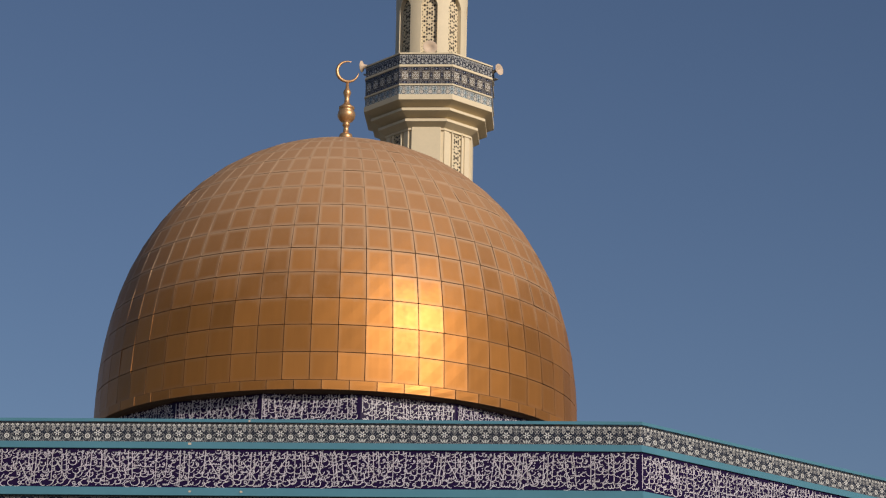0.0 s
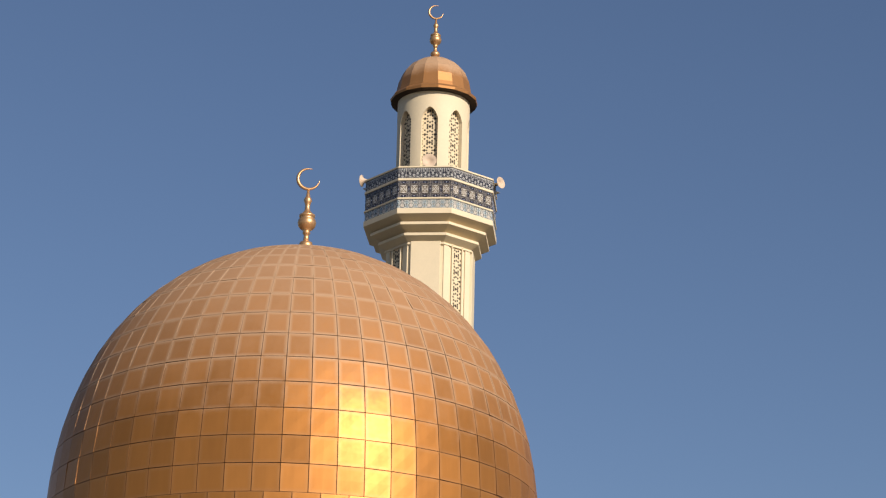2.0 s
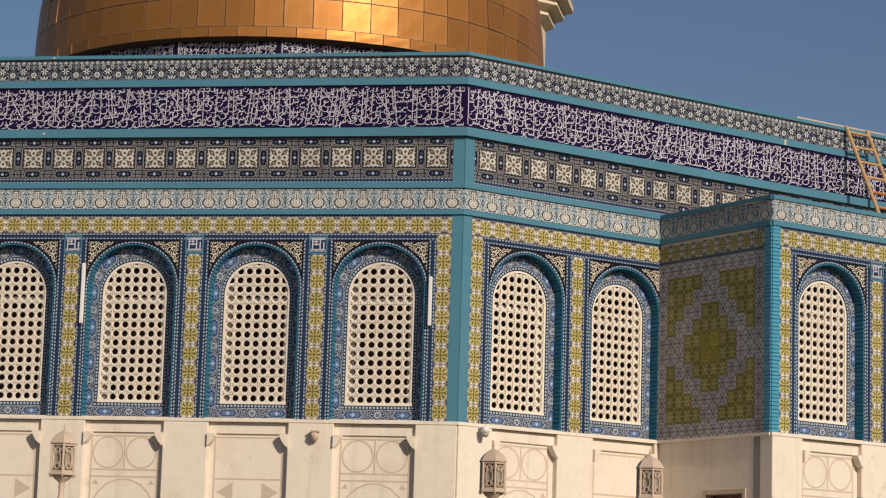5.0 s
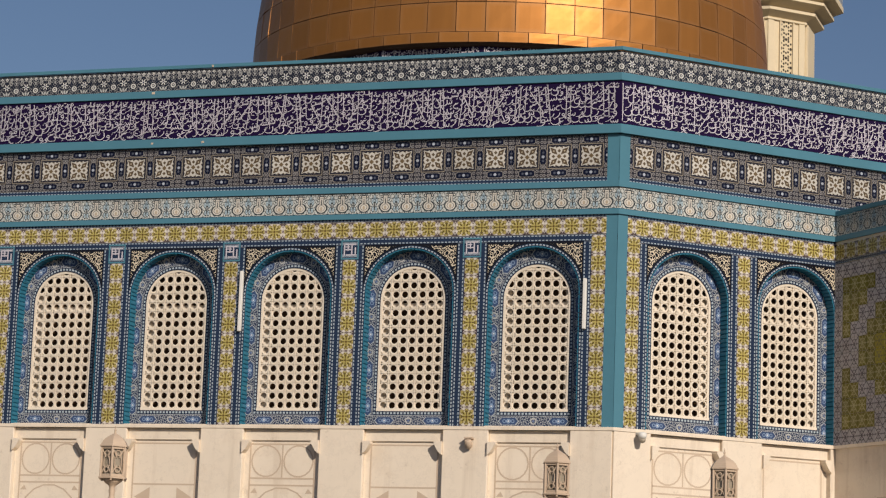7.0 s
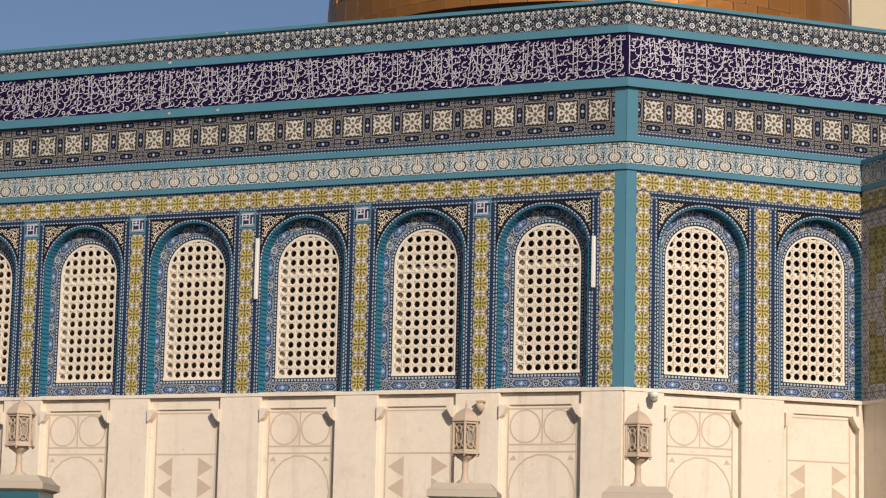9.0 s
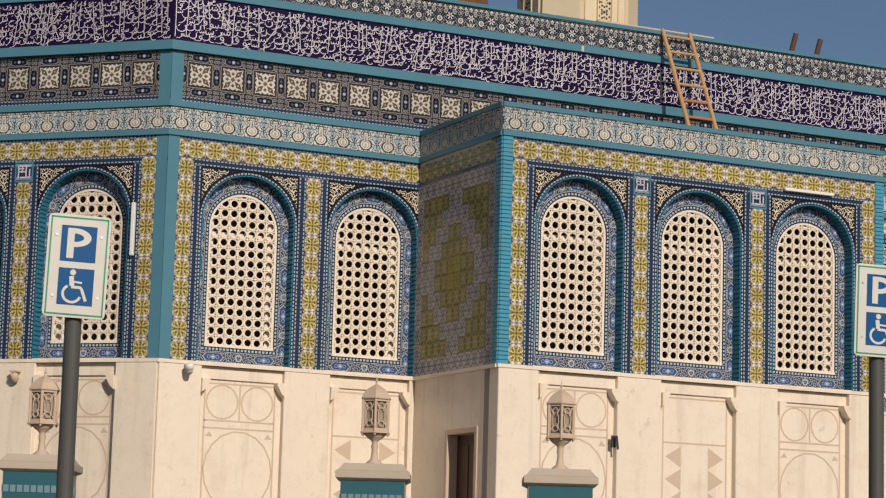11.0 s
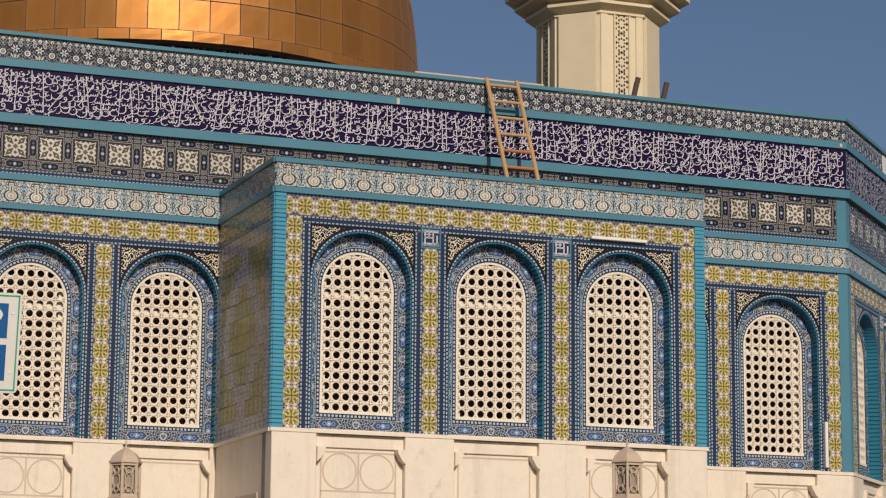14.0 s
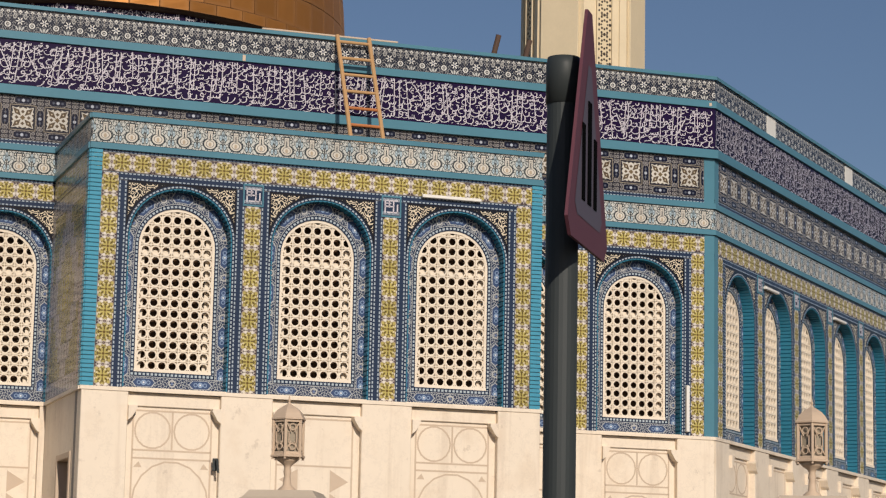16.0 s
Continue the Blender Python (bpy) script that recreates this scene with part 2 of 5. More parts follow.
def star_frieze():
    p = Paint("star_frieze_glaze", (0.018, 0.021, 0.033), 0.2, spec=0.3)
    x, y = p.tile()
    a = x.abs()
    pale, ink = (0.62, 0.61, 0.57), (0.012, 0.014, 0.024)
    vine = ((a * 14 + (y * 7).sin() * 1.5).sin() * (y * 10 + (a * 9).sin() * 1.3).sin())
    p.coat((vine - 0.22).abs().below(0.19, 0.12), (0.32, 0.315, 0.30))
    # the six-petalled flower on its leaves
    q = y + 0.06
    r, th = hyp(x, q), angle(x, q)
    p.coat(r.below((th * 6).cos() * 0.10 + 0.40, 0.05), ink)
    p.coat(r.below((th * 6).cos() * 0.15 + 0.21, 0.05), pale)
    p.coat(r.below(0.08, 0.04), (0.04, 0.05, 0.09))
    for at, lean_ in ((0.0, 0.0), (0.24, 0.9)):
        leaf = hyp((a - at - (y + 0.70) * lean_ * 0.6) / 0.075, (y + 0.70) / 0.19)
        p.coat(leaf.below(1.0, 0.2), (0.46, 0.46, 0.43))
    # a ringed flower between two stars
    r2 = hyp(1 - a, y + 0.40)
    p.coat(r2.below(0.34, 0.04), ink)
    p.coat((r2 - 0.20).abs().below(0.055, 0.04), pale)
    p.coat(r2.below(0.07, 0.04), pale)
    # scrolls over the stars and a row of three-lobed buds at the top
    e = hyp((a - 0.42) / 0.8, y - 0.36)
    p.coat((e - 0.17).abs().below(0.035, 0.04), (0.42, 0.41, 0.38))
    r3 = hyp((1 - a) / 0.8, y - 0.34)
    p.coat(r3.below(0.11, 0.06), (0.40, 0.39, 0.37))
    for dx, dz, q_ in ((0.0, 0.82, 0.085), (0.10, 0.72, 0.06), (0.0, 0.60, 0.05)):
        p.coat(hyp(((a - 0.5).abs() - 0.5).abs() - dx, y - dz).below(q_, 0.05), pale)
        p.coat(hyp((a - 0.5).abs() - dx, y - dz).below(q_ * 0.85, 0.05), pale)
    p.coat((y * -1).below(-0.93, 0.03), INK)
    p.vary(p.random(), 0.9, 1.1)
    return weathered(p).done()


def dotted(name, ground, dot, period, rows):
    """A strip with rows of small light marks; the map's first axis runs along it in metres."""
    p = Paint(name, ground, 0.2)
    u, v = p.uv()
    for at, size in rows:
        p.coat(((v - at).abs() / size).max(u.cell(period).abs() / 0.60).below(1.0, 0.3), dot)
    return weathered(p).done()


def blue_cartouches(name, period, shift):
    """Scrolled pale net on navy with long six-sided blue fields; the map's first axis runs along it in metres."""
    p = Paint(name, (0.036, 0.050, 0.092), 0.2, spec=0.3)
    u, v = p.uv()
    m_ = (u - shift + period / 2)
    x, y = m_.cell(period) * (period / 2), (v - 0.5) * 0.21
    a, b = x.abs(), y.abs()
    net = ((x.abs() * 62 + (y * 40).sin() * 1.1).sin() * (y * 60 + (x.abs() * 36).sin() * 1.2).cos())
    p.coat((net - 0.22).abs().below(0.24, 0.12), (0.37, 0.385, 0.39))
    knot = hyp(a - period / 2, b)
    p.coat((knot - 0.055).abs().below(0.011, 0.010), (0.46, 0.46, 0.44))
    p.coat(knot.below(0.020, 0.010), (0.10, 0.15, 0.30))
    e = (a + b * 0.95 - 0.02).max((b + 0.0) * 2.55)
    p.coat(e.below(0.196, 0.010), (0.42, 0.44, 0.45))
    p.coat(e.below(0.178, 0.010), (0.046, 0.076, 0.160))
    p.coat((hyp(a - 0.085, b) - 0.030).abs().below(0.007, 0.008), (0.22, 0.30, 0.44))
    p.coat((hyp(x, y) - 0.036).abs().below(0.009, 0.008), (0.26, 0.36, 0.52))
    p.coat(hyp(x, y).below(0.019, 0.010), (0.62, 0.66, 0.70))
    p.coat((b * -1).below(-0.097, 0.006), (0.46, 0.47, 0.46))
    return weathered(p).done()


def arabesque():
    p = Paint("arabesque_glaze", (0.010, 0.010, 0.014), 0.2)
    u, v = p.uv()
    v1 = p.nt.nodes.new("ShaderNodeCombineXYZ")
    p.nt.links.new(u.sock, v1.inputs[0])
    p.nt.links.new(v.sock, v1.inputs[1])
    curl = p.noise(10.0, 0.7, 0.4, v1.outputs[0])
    inside = u.below(0.962, 0.012) * v.below(HEAD - 0.036, 0.012) * (hyp(u, (v - 8.40) * 1.045) * -1).below(-1.032, 0.012)
    p.coat(((curl * 17).sin().abs()).below(0.62, 0.20) * inside, (0.66, 0.57, 0.42))
    return weathered(p).done()


def star_tile(name, ground, line):
    p = Paint(name, ground, 0.2)
    x, y = p.tile()
    a, b = x.abs(), y.abs()
    r, th = hyp(x, y), angle(x, y)
    p.coat((a - b).abs().below(0.09, 0.05), line)
    p.coat(a.min(b).below(0.05, 0.05), line)
    p.coat((r - 0.62).abs().below((th * 6).cos() * 0.05 + 0.05, 0.05), line)
    p.coat(r.below(0.2, 0.05), line)
    p.vary(p.random(), 0.85, 1.12)
    return weathered(p).done()


def gold_plate(name="gilded_plate", most=0.93, start=19.6, reach=6.0, veil=0.08):
    p = Paint(name, (0.425, 0.175, 0.039), 0.40, 0.8, 0.1)
    sep = p.nt.nodes.new("ShaderNodeSeparateXYZ")
    p.nt.links.new(p.where(), sep.inputs[0])
    z = S(p.nt, sep.outputs[2])
    streak = p.noise(1.0, 5, 0.65, squash=(3.0, 3.0, 0.35))
    p.vary(streak, 0.84, 1.12)
    p.vary(p.random(), 0.82, 1.12)
    u, v = p.tile()
    edge = (u.abs().max(v.abs()) * -1).below(-0.84, 0.30)       # dust gathers along the seams
    dust = ((z - start) / reach + (p.noise(1.3, 5, 0.7) - 0.5) * 0.5 + (p.noise(9.0, 4, 0.7) - 0.5) * 0.25).max(veil)
    grime = edge * (dust * 1.7).min(0.75)
    dust = dust.min(most)
    n = p.nt.nodes.new("ShaderNodeMix")
    n.data_type = "RGBA"
    p.nt.links.new(dust.sock, n.inputs["Factor"])
    p.nt.links.new(p.col, n.inputs["A"])
    n.inputs["B"].default_value = (0.360, 0.210, 0.115, 1)
    p.col = n.outputs["Result"]
    p.coat(grime, (0.47, 0.315, 0.195))
    dust = dust.max(grime)
    p.nt.links.new((0.62 - dust * 0.64).max(0.0).sock, p.sh.inputs["Metallic"])
    g = dust * 0.30 + p.noise(6.0, 4, 0.6) * 0.10 + 0.37
    p.nt.links.new(g.sock, p.sh.inputs["Roughness"])
    return p.done()


def marble():
    p = Paint("cream_marble", (0.82, 0.71, 0.565), 0.45)
    p.vary(p.noise(0.35, 4, 0.6), 0.90, 1.06)
    p.vary(p.noise(2.5, 8, 0.72), 0.92, 1.06)
    drip = p.noise(1.0, 4, 0.65, squash=(2.6, 2.6, 0.22))
    p.coat((drip * -1).below(-0.60, 0.10) * 0.24, (0.50, 0.39, 0.28))
    p.coat((p.noise(0.9, 6, 0.7) * -1).below(-0.60, 0.12) * 0.26, (0.60, 0.46, 0.32))
    vein = (p.noise(1.1, 6, 0.75) - 0.5).abs()
    p.coat(vein.below(0.010, 0.02) * 0.14, (0.42, 0.35, 0.28))
    p.coat((p.noise(4.0, 5, 0.7) * -1).below(-0.66, 0.06) * 0.35, (0.45, 0.36, 0.27))
    p.bump(p.noise(18.0, 4, 0.6), 0.12, 0.006)
    return p.done()


def seam_dust():
    """Dark seams that fill with dust towards the top of the dome."""
    p = Paint("dusty_seam", (0.085, 0.048, 0.026), 0.8)
    sep = p.nt.nodes.new("ShaderNodeSeparateXYZ")
    p.nt.links.new(p.where(), sep.inputs[0])
    z = S(p.nt, sep.outputs[2])
    p.coat(((z - 21.9) / 2.4 + (p.noise(1.0, 3, 0.6) - 0.5) * 0.9).max(0.0).min(0.95), (0.46, 0.31, 0.19))
    return p.done()


M = dict(
    yellow=yellow_rosette(), square=square_panel(), floral=floral_vase(), star=star_frieze(), jamb_band=blue_cartouches("blue_jamb_glaze", 0.725, 0.39), sill_band=blue_cartouches("blue_sill_glaze", 1.02, 0.45),
    dots=dotted("dotted_navy_edge", (0.016, 0.027, 0.058), (0.40, 0.46, 0.50), 0.072, ((0.5, 0.24),)),
    arabesque=arabesque(), gold=gold_plate(), gold_clean=gold_plate("clean_gilded_plate", 0.55, 49.6, 1.8, 0.1), marble=marble(),
    border=dotted("dotted_blue_border", (0.021, 0.035, 0.070), (0.36, 0.42, 0.47), 0.075, ((0.16, 0.085), (0.84, 0.085))),
    teal=plain("teal_glaze", TEAL, 0.24, low=0.82, high=1.12),
    turquoise=plain("turquoise_glaze", (0.072, 0.305, 0.425), 0.22, fine=20),
    peacock=plain("peacock_glaze", (0.031, 0.178, 0.265), 0.22, fine=20),
    violet=plain("violet_inscription_glaze", (0.015, 0.007, 0.036), 0.22),
    script=plain("white_lettering_glaze", (0.60, 0.56, 0.60), 0.22),
    olive=star_tile("olive_star_glaze", (0.17, 0.145, 0.018), (0.40, 0.35, 0.16)),
    lemon=star_tile("lemon_star_glaze", (0.36, 0.30, 0.025), (0.20, 0.16, 0.04)),
    lilac=star_tile("lilac_star_glaze", (0.46, 0.42, 0.41), (0.11, 0.095, 0.10)),
    grille=plain("cream_cast_stone", (0.80, 0.705, 0.57), 0.6, low=0.9, high=1.06, bump=0.2),
    inlay=plain("tan_stone_inlay", (0.58, 0.455, 0.335), 0.55),
    wall=plain("mortar_core", (0.30, 0.27, 0.24), 0.8),
    roof=plain("roof_screed", (0.28, 0.25, 0.21), 0.85),
    # dark brown standing in for the dim interior seen through the grilles
    inner=plain("brown_dim_backing", (0.075, 0.042, 0.022), 0.8),
    dark=plain("dark_interior_fill", (0.05, 0.045, 0.04), 0.9),
    # near-black underside colour carries the shade under dome rim and minaret eave
    soffit_shade=plain("dark_soffit_shade", (0.05, 0.030, 0.018), 0.7), dust_seam=seam_dust(),
    crown=plain("dusty_crown_metal", (0.435, 0.285, 0.175), 0.7, low=0.85, high=1.1),
    stucco=plain("cream_stucco", (0.70, 0.59, 0.40), 0.65, low=0.88, high=1.06, bump=0.15),
    pale_tile=plain("pale_blue_tile", (0.17, 0.27, 0.31), 0.35),
    brass=plain("tarnished_brass", (0.62, 0.36, 0.17), 0.42, 0.75),
    wood=plain("raw_ladder_wood", (0.50, 0.30, 0.14), 0.7, fine=30),
    paint_red=plain("orange_red_paint", (0.46, 0.17, 0.06), 0.6),
    door=plain("dark_brown_wood", (0.085, 0.045, 0.028), 0.55, fine=25),
    pole=plain("dark_green_grey_paint", (0.040, 0.047, 0.047), 0.5), grey_pole=plain("dull_grey_paint", (0.085, 0.085, 0.076), 0.55),
    sign_white=plain("white_sign_sheet", (0.66, 0.64, 0.57), 0.3),
    sign_blue=plain("blue_sign_sheet", (0.003, 0.085, 0.25), 0.22),
    sign_green=plain("green_sign_edge", (0.03, 0.30, 0.16), 0.45),
    # the warning sign's two sheets have dark base colours
    sign_red=plain("dark_red_sign_sheet", (0.115, 0.040, 0.055), 0.6),
    sign_grey=plain("dark_grey_sign_sheet", (0.10, 0.085, 0.11), 0.6),
    cap_stone=plain("weathered_cap_stone", (0.50, 0.42, 0.325), 0.75, low=0.8, high=1.1, bump=0.25),
    pier_band=plain("dark_teal_band_glaze", (0.030, 0.115, 0.140), 0.3),
    rust=plain("rusty_iron", (0.105, 0.066, 0.048), 0.8, fine=14),
    metal=plain("galvanised_metal", (0.40, 0.40, 0.40), 0.4, 0.9),
    white=plain("white_plastic", (0.78, 0.76, 0.70), 0.4),
    lantern=plain("cream_cast_metal", (0.56, 0.43, 0.31), 0.6),
    lantern_glass=plain("clouded_lantern_glass", (0.33, 0.28, 0.21), 0.3),
    black=plain("black_rubber", (0.002, 0.002, 0.002), 0.9),
    palm_bark=plain("palm_bark", (0.16, 0.10, 0.06), 0.85, fine=14, bump=0.4), palm_leaf=plain("dull_palm_leaf", (0.085, 0.075, 0.030), 0.55, fine=6),
    ground=plain("dusty_paving", (0.135, 0.115, 0.092), 0.9, fine=4.0, coarse=0.08),
    asphalt=plain("worn_asphalt", (0.055, 0.053, 0.050), 0.9, fine=20.0, coarse=0.3),
)

M["violet"].node_tree.nodes["Principled BSDF"].inputs["Specular IOR Level"].default_value = 0.12
M["black"].node_tree.nodes["Principled BSDF"].inputs["Specular IOR Level"].default_value = 0.03


# ---- mesh helpers ----
def mesh_of(name, verts, faces, material, uvs=None, smooth=False):
    me = bpy.data.meshes.new(name)
    me.from_pydata([tuple(v) for v in verts], [], faces)
    for m_ in (material if isinstance(material, (list, tuple)) else [material]):
        me.materials.append(m_)
    if uvs is not None:
        layer = me.uv_layers.new(name="UVMap")
        for loop in me.loops:
            layer.data[loop.index].uv = uvs[loop.vertex_index]
    if smooth:
        me.polygons.foreach_set("use_smooth", [True] * len(me.polygons))
    me.update()
    return me


def bm_mesh(name, bm, material, smooth=False):
    bmesh.ops.recalc_face_normals(bm, faces=bm.faces)
    me = bpy.data.meshes.new(name)
    bm.to_mesh(me)
    bm.free()
    me.materials.append(material)
    if smooth:
        me.polygons.foreach_set("use_smooth", [True] * len(me.polygons))
    return me


def child(name, me, parent, m=None, label="", kind=""):
    ob = new(name, me)
    ob.parent = parent
    if m is not None:
        ob.matrix_basis = m
    return tagged(ob, label, kind=kind)


def part(name, bm, material, parent, label="", m=None, smooth=False):
    return child(name, bm_mesh(name, bm, material, smooth), parent, m, label)


def box(bm, x0, x1, y0, y1, z0, z1, bevel=0.0):
    r = bmesh.ops.create_cube(bm, size=1.0)
    for v in r["verts"]:
        v.co = Vector((x0 + (v.co.x + 0.5) * (x1 - x0), y0 + (v.co.y + 0.5) * (y1 - y0), z0 + (v.co.z + 0.5) * (z1 - z0)))
    if bevel:
        es = {e for v in r["verts"] for e in v.link_edges}
        bmesh.ops.bevel(bm, geom=list(es), offset=bevel, segments=1, affect="EDGES")
    return bm


def boxes(*dims, bevel=0.0):
    bm = bmesh.new()
    for d in dims:
        box(bm, *d, bevel=bevel)
    return bm


def lathe(profile, n=24, turn=0.0):
    """A solid of revolution about z; profile: (radius, z) from below upwards."""
    bm = bmesh.new()
    rings = []
    for r, z in profile:
        rings.append([bm.verts.new((r * math.cos(turn + 2 * math.pi * i / n), r * math.sin(turn + 2 * math.pi * i / n), z)) for i in range(n)])
    for lo, hi in zip(rings, rings[1:]):
        for i in range(n):
            bm.faces.new((lo[i], lo[(i + 1) % n], hi[(i + 1) % n], hi[i]))
    bm.faces.new(rings[0][::-1])
    bm.faces.new(rings[-1])
    return bm


def rod(bm, a, b, r, n=10):
    a, b = Vector(a), Vector(b)
    q = (b - a).to_track_quat("Z", "Y").to_matrix().to_4x4()
    bmesh.ops.create_cone(bm, cap_ends=True, segments=n, radius1=r, radius2=r, depth=(b - a).length,
                          matrix=Matrix.Translation((a + b) / 2) @ q)
    return bm


def ring_mesh(name, inner, outer, h, material, thick=0.0):
    """A band between two paths in the wall's plane (x, z), facing -y at y = -h; mapped by length and breadth."""
    verts, uvs, faces = [], [], []
    run = 0.0
    for i, (p, q) in enumerate(zip(inner, outer)):
        if i:
            run += (math.dist(p, inner[i - 1]) + math.dist(q, outer[i - 1])) / 2
        verts += [(p[0], -h, p[1]), (q[0], -h, q[1])]
        uvs += [(run, 0.0), (run, 1.0)]
    for i in range(len(inner) - 1):
        faces.append((2 * i, 2 * i + 2, 2 * i + 3, 2 * i + 1))
    if thick:
        n = len(verts)
        verts += [(v[0], v[1] + thick, v[2]) for v in verts[:n]]
        uvs += uvs[:n]
        for i in range(len(inner) - 1):
            faces.append((2 * i, 2 * i + n, 2 * i + 2 + n, 2 * i + 2))
            faces.append((2 * i + 1, 2 * i + 3, 2 * i + 3 + n, 2 * i + 1 + n))
    return mesh_of(name, verts, faces, material, uvs)


def arch(hw, z0, spring, rise, n=18):
    """Up the left jamb, over the arch, down the right one."""
    pts = [(-hw, z0), (-hw, (z0 + spring) / 2)]
    for i in range(n + 1):
        a = math.pi * (1 - i / n)
        pts.append((hw * math.cos(a), spring + rise * math.sin(a)))
    return pts + [(hw, (z0 + spring) / 2), (hw, z0)]


def tile_mesh(name, w, h, material, u0=0.0, u1=1.0, v0=0.0, v1=1.0, thick=0.012, edge=0.006):
    """A glazed tile in the wall's plane, centred, its face thick in front of y = 0, with bevelled edges."""
    g = 0.0025
    a, b, c, d = w / 2 - g, h / 2 - g, w / 2 - g - edge, h / 2 - g - edge
    verts = [(-a, 0, -b), (a, 0, -b), (a, 0, b), (-a, 0, b), (-a, -thick + edge, -b), (a, -thick + edge, -b), (a, -thick + edge, b),
             (-a, -thick + edge, b), (-c, -thick, -d), (c, -thick, -d), (c, -thick, d), (-c, -thick, d)]
    uvs = [(u0 + (x / w + 0.5) * (u1 - u0), v0 + (z / h + 0.5) * (v1 - v0)) for x, _, z in verts]
    faces = [(8, 9, 10, 11)]
    for k in (0, 4):
        for i in range(4):
            j = (i + 1) % 4
            faces.append((k + i, k + j, k + 4 + j, k + 4 + i))
    return mesh_of(name, verts, faces, material, uvs)


def strip_mesh(name, length, z0, z1, h, material, back=0.0):
    """A plain band along x from 0 to length, proud by h, with closed top and bottom."""
    verts = [(0, -back, z0), (length, -back, z0), (length, -h, z0), (0, -h, z0), (0, -h, z1), (length, -h, z1), (length, -back, z1), (0, -back, z1)]
    uvs = [(v[0], 0.0 if v[2] == z0 else 1.0) for v in verts]
    faces = [(0, 1, 2, 3), (3, 2, 5, 4), (4, 5, 6, 7), (0, 3, 4, 7), (1, 6, 5, 2)]
    return mesh_of(name, verts, faces, material, uvs)


def upright_mesh(name, x0, x1, z0, z1, h, material):
    """A band running upwards, mapped along z."""
    verts = [(x0, 0, z0), (x1, 0, z0), (x1, -h, z0), (x0, -h, z0), (x0, -h, z1), (x1, -h, z1), (x1, 0, z1), (x0, 0, z1)]
    uvs = [(v[2], 0.0 if v[0] == x0 else 1.0) for v in verts]
    faces = [(3, 2, 5, 4), (4, 5, 6, 7), (0, 3, 4, 7), (1, 6, 5, 2), (0, 1, 2, 3)]
    return mesh_of(name, verts, faces, material, uvs)


# ---- the plan ----
P = 2.6                       # one window bay
W = 1.989                     # breadth of a window's frame
E = 0.676                     # from a corner to the first frame
L = 2 * E + 6 * P + W         # one side of the octagon
R2 = math.sqrt(0.5)
CENTRE = (-L / 2, L * (1 + math.sqrt(2)) / 2)
Z = dict(yel0=9.518, yel1=9.844, teal_a=9.90, flo0=10.013, flo1=10.442, sq0=10.567, sq1=11.509, ins0=11.691, ins1=12.549, st0=12.744,
         st1=13.190, top=13.273)


def wall_frame(ox, oy, degrees):
    """The pose of a wall whose left end stands at (ox, oy) and which runs that way; its face looks to local -y."""
    return pose(ox, oy, 0, 0, 0, degrees)


